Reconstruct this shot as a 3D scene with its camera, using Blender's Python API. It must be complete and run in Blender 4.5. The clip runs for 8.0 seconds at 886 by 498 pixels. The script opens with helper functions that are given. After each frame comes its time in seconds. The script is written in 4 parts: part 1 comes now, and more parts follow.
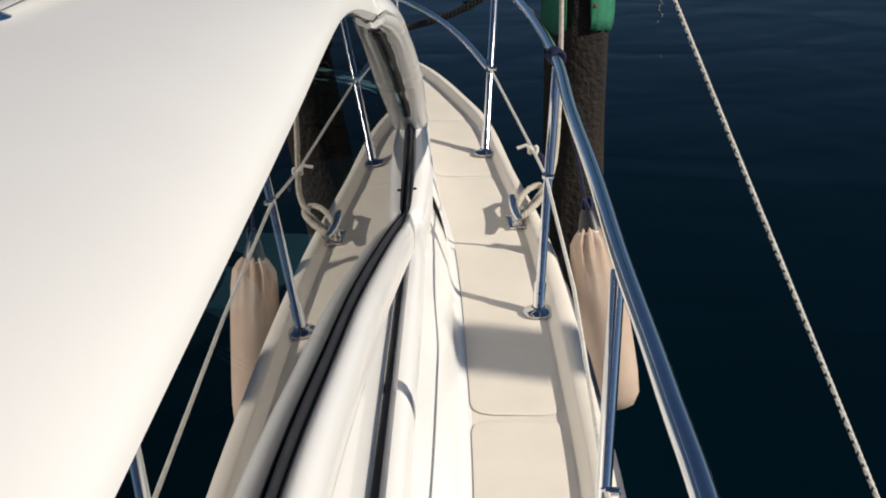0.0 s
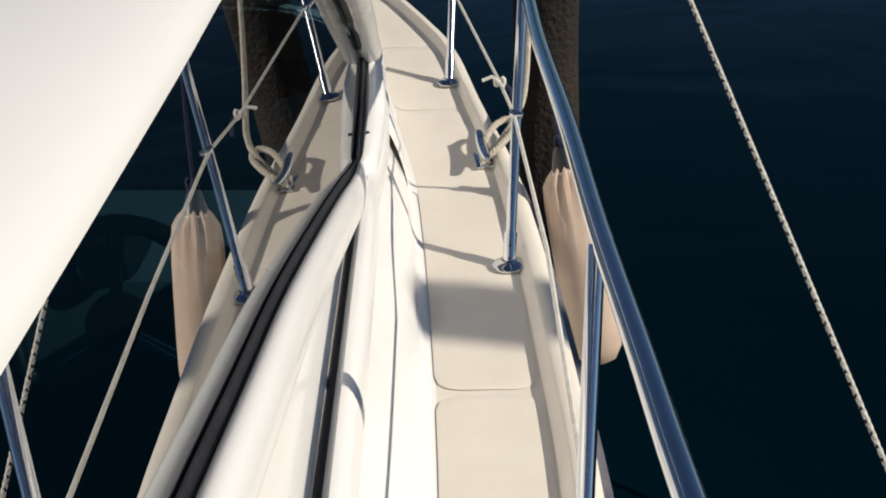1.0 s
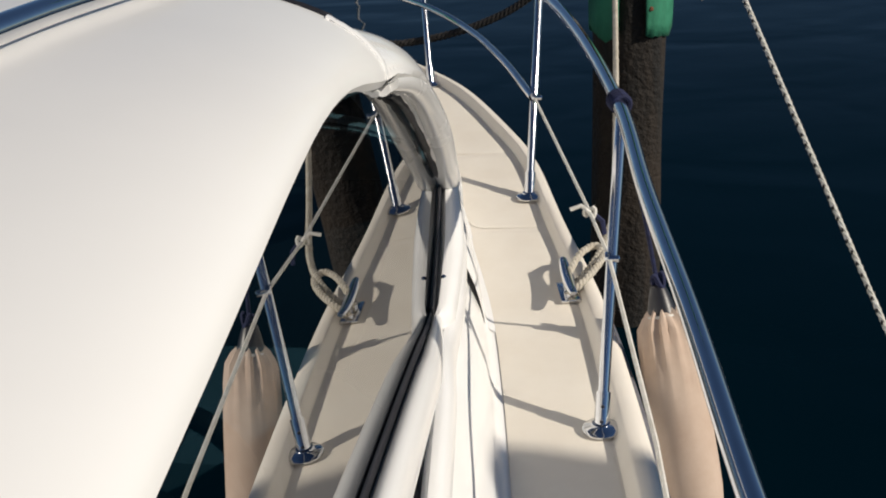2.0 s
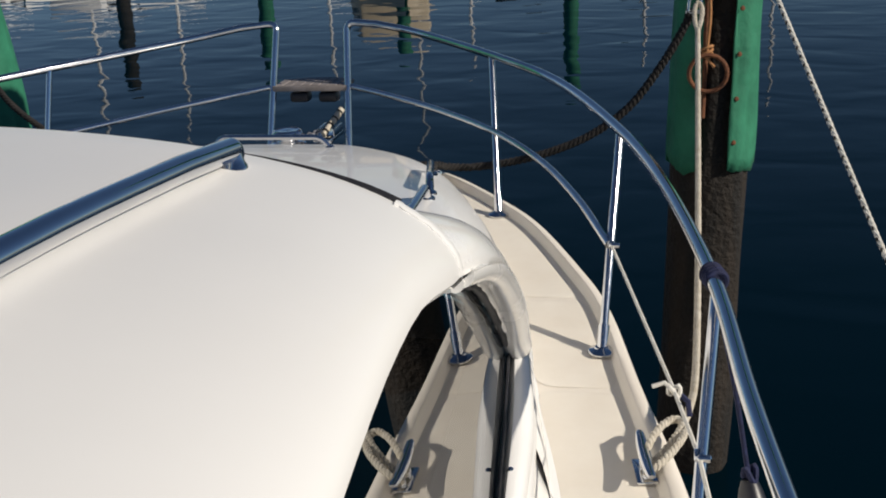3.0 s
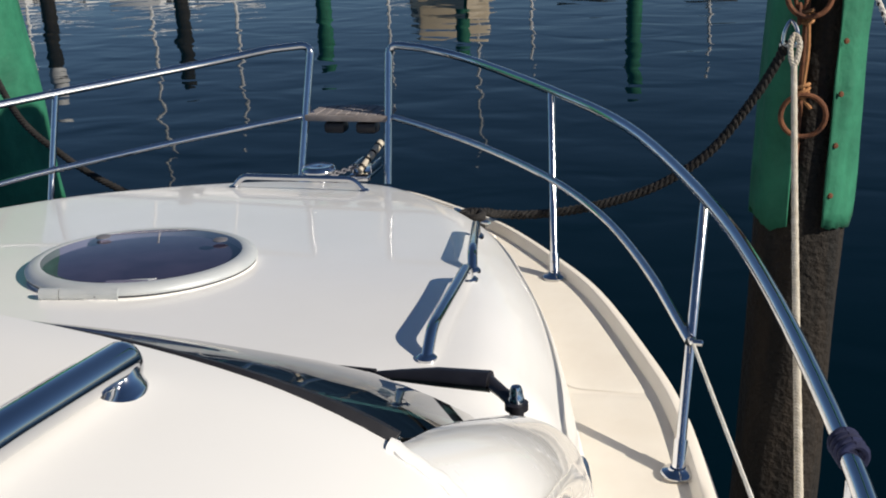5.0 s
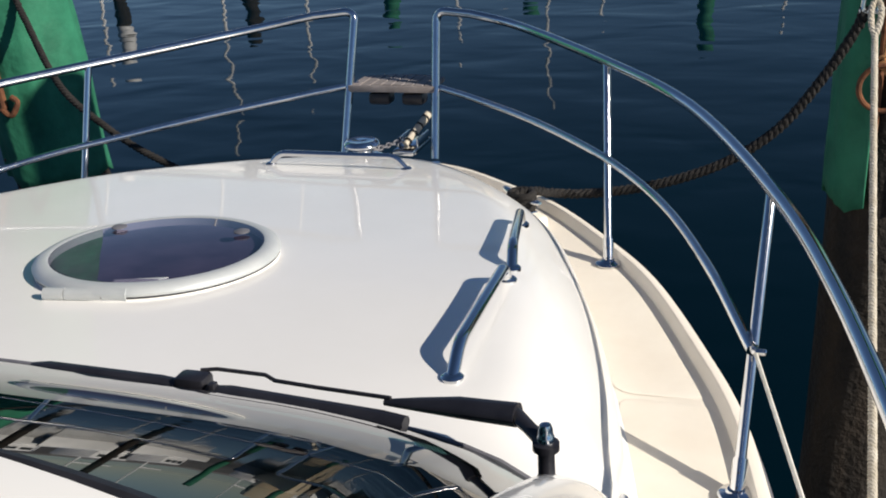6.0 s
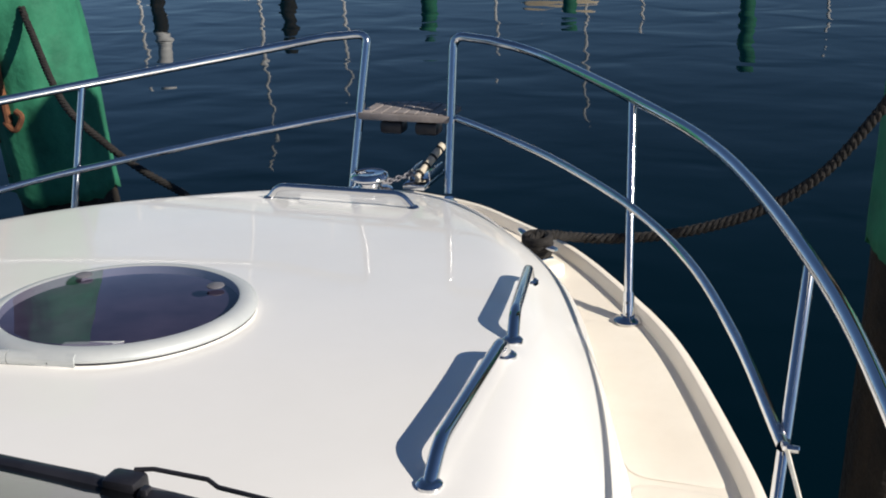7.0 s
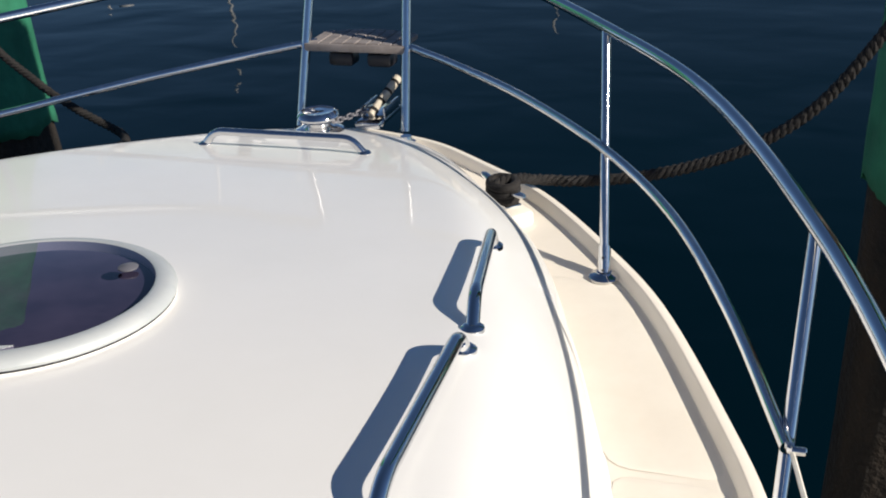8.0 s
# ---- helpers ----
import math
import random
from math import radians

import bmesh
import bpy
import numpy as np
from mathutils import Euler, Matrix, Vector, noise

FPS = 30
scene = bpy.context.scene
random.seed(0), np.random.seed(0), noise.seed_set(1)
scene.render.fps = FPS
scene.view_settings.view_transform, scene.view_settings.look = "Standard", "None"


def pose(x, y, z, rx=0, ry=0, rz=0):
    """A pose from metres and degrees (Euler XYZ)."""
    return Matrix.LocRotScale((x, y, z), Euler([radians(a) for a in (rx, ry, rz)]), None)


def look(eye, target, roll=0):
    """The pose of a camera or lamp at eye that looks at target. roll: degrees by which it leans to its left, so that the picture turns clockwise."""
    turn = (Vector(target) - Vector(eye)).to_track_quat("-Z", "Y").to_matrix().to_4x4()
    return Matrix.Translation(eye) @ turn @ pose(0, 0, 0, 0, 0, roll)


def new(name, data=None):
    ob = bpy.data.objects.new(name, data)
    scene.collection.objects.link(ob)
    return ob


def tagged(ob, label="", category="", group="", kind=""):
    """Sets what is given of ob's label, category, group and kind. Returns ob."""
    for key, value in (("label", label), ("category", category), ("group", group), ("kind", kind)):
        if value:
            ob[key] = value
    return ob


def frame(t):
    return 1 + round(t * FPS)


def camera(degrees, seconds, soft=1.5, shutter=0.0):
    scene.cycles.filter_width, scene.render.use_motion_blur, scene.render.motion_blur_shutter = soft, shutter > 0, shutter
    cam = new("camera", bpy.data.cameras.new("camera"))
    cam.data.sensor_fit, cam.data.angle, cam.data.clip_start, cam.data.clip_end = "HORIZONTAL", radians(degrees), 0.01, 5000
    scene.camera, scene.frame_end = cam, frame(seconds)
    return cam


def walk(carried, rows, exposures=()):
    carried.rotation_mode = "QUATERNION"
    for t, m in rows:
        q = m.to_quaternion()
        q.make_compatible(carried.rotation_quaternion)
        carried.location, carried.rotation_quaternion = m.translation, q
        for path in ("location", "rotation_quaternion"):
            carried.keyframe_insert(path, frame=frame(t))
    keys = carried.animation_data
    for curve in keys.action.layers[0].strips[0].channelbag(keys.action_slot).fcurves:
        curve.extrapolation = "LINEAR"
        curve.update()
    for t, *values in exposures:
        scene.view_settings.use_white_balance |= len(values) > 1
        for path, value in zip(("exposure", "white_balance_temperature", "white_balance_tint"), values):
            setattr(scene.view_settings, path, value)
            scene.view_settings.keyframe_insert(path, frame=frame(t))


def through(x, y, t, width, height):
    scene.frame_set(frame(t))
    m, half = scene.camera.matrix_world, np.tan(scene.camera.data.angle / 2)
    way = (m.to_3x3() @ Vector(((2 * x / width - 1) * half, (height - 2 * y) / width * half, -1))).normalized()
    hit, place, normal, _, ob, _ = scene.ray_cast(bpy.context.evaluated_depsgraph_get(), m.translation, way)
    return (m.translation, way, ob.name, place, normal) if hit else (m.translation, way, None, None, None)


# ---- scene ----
cam = camera(41.92, 8.0, soft=1.9)
PATH = [
    (0.0, pose(1.7253, -2.5429, 1.2026, 67.838, 2.890, 6.463)),
    (0.5, pose(1.7102, -2.3737, 1.1621, 63.288, 4.061, 5.814)),
    (1.0, pose(1.7347, -2.2413, 1.1601, 63.539, 4.091, 4.774)),
    (1.5, pose(1.7126, -2.0727, 1.1694, 64.973, 4.604, 3.838)),
    (2.0, pose(1.6608, -1.9021, 1.2076, 66.815, 4.293, 8.012)),
    (2.2, pose(1.6551, -1.8652, 1.2416, 68.050, 4.362, 9.123)),
    (3.3, pose(1.5817, -1.5385, 1.2813, 72.247, 2.299, 12.496)),
    (3.5, pose(1.5869, -1.4862, 1.2909, 72.635, 2.201, 13.302)),
    (4.0, pose(1.5820, -1.3650, 1.3005, 73.159, 1.165, 14.181)),
    (4.5, pose(1.5352, -1.1842, 1.3003, 72.756, 1.101, 14.601)),
    (5.0, pose(1.4963, -1.0439, 1.2982, 71.511, 2.332, 14.523)),
    (5.2, pose(1.4875, -1.0082, 1.2982, 70.917, 2.754, 15.580)),
    (6.3, pose(1.5068, -0.6862, 1.3154, 69.285, 3.246, 17.844)),
    (6.5, pose(1.5107, -0.6208, 1.3332, 69.940, 3.019, 17.929)),
    (7.0, pose(1.4786, -0.4855, 1.3076, 69.958, 2.249, 19.922)),
    (7.5, pose(1.4414, -0.2885, 1.2888, 67.055, 2.329, 17.813)),
    (8.0, pose(1.4040, -0.1539, 1.2927, 65.391, 3.009, 18.138)),
]
walk(cam, PATH, exposures=[(0.0, -0.10), (2.2, -0.16), (4.0, 0.05), (5.2, 0.21), (6.3, 0.35), (8.0, 0.36)])

# ---- light ----
SUN_ELEV, SUN_AZ = 30.0, 103.5          # degrees; azimuth from +y towards +x
sun_dir = Vector((math.sin(radians(SUN_AZ)) * math.cos(radians(SUN_ELEV)), math.cos(radians(SUN_AZ)) * math.cos(radians(SUN_ELEV)), math.sin(radians(SUN_ELEV))))
world = bpy.data.worlds.new("world")
scene.world = world
world.use_nodes = True
wn = world.node_tree.nodes
sky = wn.new("ShaderNodeTexSky")
sky.sky_type = "NISHITA"
sky.sun_disc = False
sky.sun_elevation = radians(SUN_ELEV)
sky.sun_rotation = radians(SUN_AZ)
sky.altitude = 2500.0
sky.dust_density = 0.0
sky.ozone_density = 4.0
wn["Background"].inputs["Strength"].default_value = 0.061
world.node_tree.links.new(sky.outputs[0], wn["Background"].inputs[0])
sun = new("sun", bpy.data.lights.new("sun", "SUN"))
sun.data.energy = 5.0
sun.data.angle = radians(0.53)
sun.data.color = (1.0, 0.915, 0.79)
sun.matrix_world = look(sun_dir * 30, (0, 0, 0))


# ---- materials ----
def material(name):
    m = bpy.data.materials.new(name)
    m.use_nodes = True
    return m, m.node_tree.nodes, m.node_tree.links, m.node_tree.nodes["Principled BSDF"]


def noise_node(n, l, scale, detail=4.0, rough=0.55, stretch=None, distortion=0.0):
    tc = n.new("ShaderNodeTexCoord")
    t = n.new("ShaderNodeTexNoise")
    t.inputs["Scale"].default_value = scale
    t.inputs["Detail"].default_value = detail
    t.inputs["Roughness"].default_value = rough
    t.inputs["Distortion"].default_value = distortion
    if stretch:
        mp = n.new("ShaderNodeMapping")
        mp.inputs["Scale"].default_value = stretch
        l.new(tc.outputs["Object"], mp.inputs["Vector"])
        l.new(mp.outputs[0], t.inputs["Vector"])
    else:
        l.new(tc.outputs["Object"], t.inputs["Vector"])
    return t


def ramp(n, l, src, stops):
    r = n.new("ShaderNodeValToRGB")
    e = r.color_ramp.elements
    while len(e) < len(stops):
        e.new(0.5)
    for k, (p, c) in zip(e, stops):
        k.position = p
        k.color = (*c, 1) if len(c) == 3 else c
    l.new(src, r.inputs[0])
    return r


def bump(n, l, bsdf, src, strength, dist, before=None):
    b = n.new("ShaderNodeBump")
    b.inputs["Strength"].default_value = strength
    b.inputs["Distance"].default_value = dist
    l.new(src, b.inputs["Height"])
    if before is not None:
        l.new(before.outputs[0], b.inputs["Normal"])
    l.new(b.outputs[0], bsdf.inputs["Normal"])
    return b


def surface(name, c1, c2, scale, rough=0.5, rough2=None, metal=0.0, fine=None, fine_strength=0.3, fine_dist=0.001, coat=0.0, stretch=None, stops=(0.35, 0.7), vary=0.0):
    """A surface that drifts between two colours, with fine relief and uneven gloss."""
    m, n, l, b = material(name)
    t = noise_node(n, l, scale, 6.0, 0.6, stretch)
    r = ramp(n, l, t.outputs[0], [(stops[0], c1), (stops[1], c2)])
    colour = r.outputs[0]
    if vary:
        info = n.new("ShaderNodeObjectInfo")
        hsv = n.new("ShaderNodeHueSaturation")
        mr = n.new("ShaderNodeMapRange")
        mr.inputs["To Min"].default_value = 1 - vary
        mr.inputs["To Max"].default_value = 1 + vary
        l.new(info.outputs["Random"], mr.inputs[0])
        l.new(mr.outputs[0], hsv.inputs["Value"])
        l.new(colour, hsv.inputs["Color"])
        colour = hsv.outputs[0]
    l.new(colour, b.inputs["Base Color"])
    b.inputs["Metallic"].default_value = metal
    rr = n.new("ShaderNodeMapRange")
    rr.inputs["To Min"].default_value = rough
    rr.inputs["To Max"].default_value = rough2 if rough2 is not None else rough
    t2 = noise_node(n, l, scale * 3.7, 4.0)
    l.new(t2.outputs[0], rr.inputs[0])
    l.new(rr.outputs[0], b.inputs["Roughness"])
    b.inputs["Coat Weight"].default_value = coat
    b.inputs["Coat Roughness"].default_value = 0.035
    if fine:
        f = noise_node(n, l, fine, 3.0)
        bump(n, l, b, f.outputs[0], fine_strength, fine_dist)
    return m


GELCOAT = surface("gelcoat", (0.785, 0.775, 0.755), (0.825, 0.815, 0.80), 2.2, 0.28, 0.42, fine=6.0, fine_strength=0.04, fine_dist=0.003, coat=0.45)
ROOFCOAT = surface("roof_gelcoat", (0.745, 0.735, 0.715), (0.785, 0.775, 0.755), 1.3, 0.34, 0.5, fine=5.0, fine_strength=0.05, fine_dist=0.004, coat=0.25)
PILLAR = surface("pillar_gelcoat", (0.74, 0.73, 0.71), (0.80, 0.79, 0.77), 3.0, 0.20, 0.32, fine=7.0, fine_strength=0.03, fine_dist=0.003, coat=0.7)
DECKCOAT = surface("deck_gelcoat", (0.77, 0.71, 0.62), (0.82, 0.765, 0.68), 5.0, 0.45, 0.6, fine=60.0, fine_strength=0.08, fine_dist=0.001)
NONSKID = surface("nonskid_gelcoat", (0.75, 0.69, 0.60), (0.80, 0.75, 0.665), 6.0, 0.55, 0.7, fine=420.0, fine_strength=0.25, fine_dist=0.0008)
STEEL = surface("polished_steel", (0.62, 0.63, 0.65), (0.70, 0.70, 0.71), 14.0, 0.06, 0.12, metal=1.0, fine=90.0, fine_strength=0.03, fine_dist=0.0005)
WORNSTEEL = surface("scuffed_steel", (0.58, 0.57, 0.55), (0.72, 0.71, 0.68), 9.0, 0.12, 0.28, metal=1.0, fine=30.0, fine_strength=0.06, fine_dist=0.001)
RUBBER = surface("black_rubber", (0.005, 0.005, 0.008), (0.014, 0.014, 0.018), 25.0, 0.5, 0.65, fine=140.0, fine_strength=0.2)
BLACKPLASTIC = surface("black_plastic", (0.010, 0.010, 0.014), (0.022, 0.022, 0.028), 18.0, 0.3, 0.5, fine=200.0, fine_strength=0.15)
GREYRUBBER = surface("grey_strip", (0.10, 0.10, 0.12), (0.17, 0.17, 0.19), 15.0, 0.5, 0.6, fine=80.0)
ALUMINIUM = surface("satin_aluminium", (0.50, 0.53, 0.54), (0.58, 0.60, 0.60), 12.0, 0.35, 0.5, metal=0.25, fine=150.0, fine_strength=0.1)
CREAMROPE = surface("cream_rope", (0.43, 0.38, 0.30), (0.60, 0.56, 0.48), 30.0, 0.85, 0.95, fine=260.0, fine_strength=0.6, fine_dist=0.002)
WHITECORD = surface("white_cord", (0.60, 0.57, 0.50), (0.76, 0.74, 0.69), 40.0, 0.8, 0.9, fine=300.0, fine_strength=0.5)
BLACKROPE = surface("dark_rope", (0.005, 0.0045, 0.0045), (0.020, 0.017, 0.016), 24.0, 0.8, 0.95, fine=180.0, fine_strength=0.7, fine_dist=0.003)
BLUECORD = surface("navy_cord", (0.006, 0.008, 0.035), (0.012, 0.018, 0.07), 60.0, 0.75, 0.9, fine=300.0, fine_strength=0.6)
CANVAS = surface("beige_canvas", (0.47, 0.35, 0.27), (0.58, 0.46, 0.37), 7.0, 0.85, 0.95, fine=350.0, fine_strength=0.4)
TEAK = surface("grey_teak", (0.15, 0.13, 0.125), (0.30, 0.27, 0.26), 9.0, 0.6, 0.8, fine=110.0, fine_strength=0.4, stretch=(1, 6, 1), vary=0.12)
RUST = surface("rusted_iron", (0.075, 0.028, 0.014), (0.22, 0.085, 0.035), 30.0, 0.8, 0.95, fine=120.0, fine_strength=0.8, fine_dist=0.003)
ORANGECORD = surface("orange_cord", (0.32, 0.14, 0.05), (0.45, 0.23, 0.10), 40.0, 0.85, 0.9, fine=200.0)
# Wet timber tone, taken darker still in place of the piles' shaded side.
PILEWOOD = surface("wet_shaded_pile_wood", (0.003, 0.0024, 0.0018), (0.024, 0.015, 0.008), 4.5, 0.75, 0.95, fine=40.0, fine_strength=0.8, fine_dist=0.02, stretch=(2.5, 2.5, 0.5))
GREENWRAP = surface("green_pile_sleeve", (0.008, 0.110, 0.060), (0.025, 0.20, 0.110), 5.0, 0.7, 0.9, fine=14.0, fine_strength=0.5, fine_dist=0.015)
DARKTRIM = surface("dark_interior", (0.012, 0.016, 0.02), (0.03, 0.035, 0.04), 6.0, 0.5, 0.7, fine=90.0)
DASH = surface("grey_dashboard", (0.20, 0.27, 0.30), (0.26, 0.33, 0.36), 4.0, 0.45, 0.6, fine=120.0)
LEATHER = surface("dark_leather", (0.012, 0.010, 0.010), (0.03, 0.025, 0.024), 14.0, 0.4, 0.55, fine=220.0, fine_strength=0.4)
CREAMHULL = surface("cream_paint", (0.52, 0.43, 0.30), (0.62, 0.53, 0.39), 1.2, 0.4, 0.55, fine=4.0)
WHITEHULL = surface("white_paint", (0.70, 0.70, 0.70), (0.80, 0.80, 0.79), 1.0, 0.35, 0.5, fine=4.0)
CONCRETE = surface("quay_concrete", (0.22, 0.21, 0.20), (0.36, 0.34, 0.32), 1.4, 0.85, 0.95, fine=12.0, fine_strength=0.6, fine_dist=0.02)
HATCHBACKING = surface("hatch_backing", (0.07, 0.07, 0.11), (0.14, 0.13, 0.18), 9.0, 0.7, 0.85, fine=60.0)


def glass(name, tint, through, rough=0.0):
    """Tinted pane: lets part of the light through and mirrors the rest by the angle."""
    m, n, l, b = material(name)
    n.remove(b)
    tr = n.new("ShaderNodeBsdfTransparent")
    tr.inputs[0].default_value = (*tint, 1)
    gl = n.new("ShaderNodeBsdfGlossy")
    gl.inputs["Roughness"].default_value = rough
    fr = n.new("ShaderNodeFresnel")
    fr.inputs["IOR"].default_value = through
    mix = n.new("ShaderNodeMixShader")
    l.new(fr.outputs[0], mix.inputs[0])
    l.new(tr.outputs[0], mix.inputs[1])
    l.new(gl.outputs[0], mix.inputs[2])
    l.new(mix.outputs[0], n["Material Output"].inputs[0])
    return m


SIDEGLASS = glass("side_glass", (0.11, 0.24, 0.31), 18.0)
FRONTGLASS = glass("front_glass", (0.06, 0.17, 0.18), 1.7)
HATCHGLASS = glass("hatch_acrylic", (0.33, 0.30, 0.44), 1.75, 0.004)


def water_material():
    m, n, l, b = material("harbour_water")
    t = noise_node(n, l, 0.12, 3.0)
    r = ramp(n, l, t.outputs[0], [(0.3, (0.0002, 0.0056, 0.0098)), (0.75, (0.0003, 0.0080, 0.0140))])
    l.new(r.outputs[0], b.inputs["Base Color"])
    b.inputs["Roughness"].default_value = 0.02
    b.inputs["IOR"].default_value = 1.205
    b.inputs["Specular IOR Level"].default_value = 0.14
    b.inputs["Specular Tint"].default_value = (0.06, 0.52, 1.0, 1)
    w1 = noise_node(n, l, 0.9, 1.5, 0.4, (1.0, 1.3, 1.0), 0.5)
    w2 = noise_node(n, l, 3.2, 2.0, 0.5, (1.0, 1.5, 1.0), 0.3)
    b1 = bump(n, l, b, w1.outputs[0], 0.5, 0.036)
    bump(n, l, b, w2.outputs[0], 0.16, 0.006, b1)
    return m


WATER = water_material()


# ---- mesh helpers ----
def part(name, bm, mat, parent=None, label="", smooth=True):
    me = bpy.data.meshes.new(name)
    bmesh.ops.recalc_face_normals(bm, faces=bm.faces)
    bm.to_mesh(me)
    bm.free()
    me.materials.append(mat)
    if smooth:
        me.polygons.foreach_set("use_smooth", [True] * len(me.polygons))
        me.set_sharp_from_angle(angle=radians(40))
    ob = new(name, me)
    if parent is not None:
        ob.parent = parent
        ob.matrix_parent_inverse = parent.matrix_basis.inverted()
    if label:
        ob["label"] = label
    return ob


def face_towards(ob, d):
    """Turns a pane's faces to the side that d points to."""
    d = Vector(d)
    if sum(p.area * p.normal.dot(d) for p in ob.data.polygons) < 0:
        ob.data.flip_normals()


def empty(name, at=(0, 0, 0), label="", category="", group="", kind=""):
    ob = new(name)
    ob.empty_display_size = 0.1
    ob.matrix_basis = Matrix.Translation(at)
    return tagged(ob, label, category, group, kind)


def spline(points, per=8):
    """A smooth line through the given points."""
    p = [Vector(q) for q in points]
    p = [2 * p[0] - p[1], *p, 2 * p[-1] - p[-2]]
    out = []
    for i in range(1, len(p) - 2):
        for k in range(per):
            t = k / per
            a, b, c, d = p[i - 1], p[i], p[i + 1], p[i + 2]
            out.append(0.5 * (2 * b + (c - a) * t + (2 * a - 5 * b + 4 * c - d) * t * t + (3 * b - a - 3 * c + d) * t ** 3))
    return out + [p[-2]]


def tube(bm, path, radius, seg=12, flat=1.0, up=(0, 0, 1), caps=True, phase=0.0):
    """Sweep a round (or flattened) section along a path; radius may be a list."""
    path = [Vector(p) for p in path]
    rings, ref = [], None
    for i, p in enumerate(path):
        d = (path[min(i + 1, len(path) - 1)] - path[max(i - 1, 0)]).normalized()
        if ref is None:
            ref = Vector(up) if abs(d.dot(Vector(up))) < 0.95 else Vector((1, 0, 0))
        side = d.cross(ref).normalized()
        ref = side.cross(d).normalized()
        r = radius[i] if isinstance(radius, (list, tuple)) else radius
        rings.append([bm.verts.new(p + side * r * math.cos(a) + ref * r * flat * math.sin(a)) for a in (phase + 2 * math.pi * k / seg for k in range(seg))])
    for a, b in zip(rings, rings[1:]):
        for k in range(seg):
            bm.faces.new((a[k], a[(k + 1) % seg], b[(k + 1) % seg], b[k]))
    if caps:
        bm.faces.new(rings[0][::-1])
        bm.faces.new(rings[-1])
    return bm


def twisted(bm, path, radius, pitch, seg=7, only=0):
    """Three strands laid round one another along a path."""
    path = [Vector(p) for p in path]
    length, fine = 0.0, [path[0]]
    step = pitch / 7
    for a, b in zip(path, path[1:]):
        n = max(1, int((b - a).length / step))
        fine += [a.lerp(b, (k + 1) / n) for k in range(n)]
    frames, ref = [], None
    for i, p in enumerate(fine):
        d = (fine[min(i + 1, len(fine) - 1)] - fine[max(i - 1, 0)]).normalized()
        if ref is None:
            ref = Vector((0, 0, 1)) if abs(d.z) < 0.9 else Vector((1, 0, 0))
        side = d.cross(ref).normalized()
        ref = side.cross(d).normalized()
        if i:
            length += (p - fine[i - 1]).length
        frames.append((p, side, ref, length))
    for s in (only,):
        strand = [p + (u * math.cos(a) + v * math.sin(a)) * radius * 0.52 for p, u, v, q in frames for a in (2 * math.pi * (q / pitch + s / 3),)]
        tube(bm, strand, radius * 0.54, seg)
    return bm


def laid_rope(path, radius, pitch, mat, parent, name="strand"):
    """A three-strand rope, each strand a part."""
    for s in range(3):
        bm = bmesh.new()
        twisted(bm, path, radius, pitch, only=s)
        part(name, bm, mat, parent)


def loft(bm, rows, close=False):
    rows = [[bm.verts.new(p) for p in r] for r in rows]
    for a, b in zip(rows, rows[1:]):
        for k in range(len(a) if close else len(a) - 1):
            q = (k + 1) % len(a)
            bm.faces.new((a[k], a[q], b[q], b[k]))
    return rows


def block(bm, centre, size, bevel=0.0, m=None):
    r = bmesh.ops.create_cube(bm, size=1.0, matrix=(m or Matrix.Translation(centre)) @ Matrix.Diagonal((*size, 1)))
    if bevel:
        edges = list({e for v in r["verts"] for e in v.link_edges})
        bmesh.ops.bevel(bm, geom=edges, offset=bevel, segments=2, affect="EDGES", profile=0.5)
    return bm


def turned(bm, profile, m=None, seg=24):
    """A turned form from (radius, height) pairs."""
    m = m or Matrix.Identity(4)
    rings = []
    for r, z in profile:
        rings.append([bm.verts.new(m @ Vector((r * math.cos(2 * math.pi * k / seg), r * math.sin(2 * math.pi * k / seg), z))) for k in range(seg)])
    for a, b in zip(rings, rings[1:]):
        for k in range(seg):
            bm.faces.new((a[k], a[(k + 1) % seg], b[(k + 1) % seg], b[k]))
    bm.faces.new(rings[0][::-1])
    bm.faces.new(rings[-1])
    return bm


def aim(at, direction, up=(0, 0, 1)):
    """A pose whose z axis points along direction."""
    return Matrix.Translation(at) @ Vector(direction).to_track_quat("Z", "Y").to_matrix().to_4x4()


def table(pairs):
    """A smooth function through pairs of (y, value)."""
    ys, vs = [p[0] for p in pairs], [p[1] for p in pairs]
    n = len(ys)
    slopes = []
    for i in range(n):
        a, b = max(i - 1, 0), min(i + 1, n - 1)
        slopes.append((vs[b] - vs[a]) / (ys[b] - ys[a]))

    def f(y):
        if y <= ys[0]:
            return vs[0]
        if y >= ys[-1]:
            return vs[-1]
        i = max(k for k in range(n - 1) if ys[k] <= y)
        h = ys[i + 1] - ys[i]
        t = (y - ys[i]) / h
        return ((2 * t ** 3 - 3 * t * t + 1) * vs[i] + (t ** 3 - 2 * t * t + t) * h * slopes[i] + (-2 * t ** 3 + 3 * t * t) * vs[i + 1] + (t ** 3 - t * t) * h * slopes[i + 1])
    return f


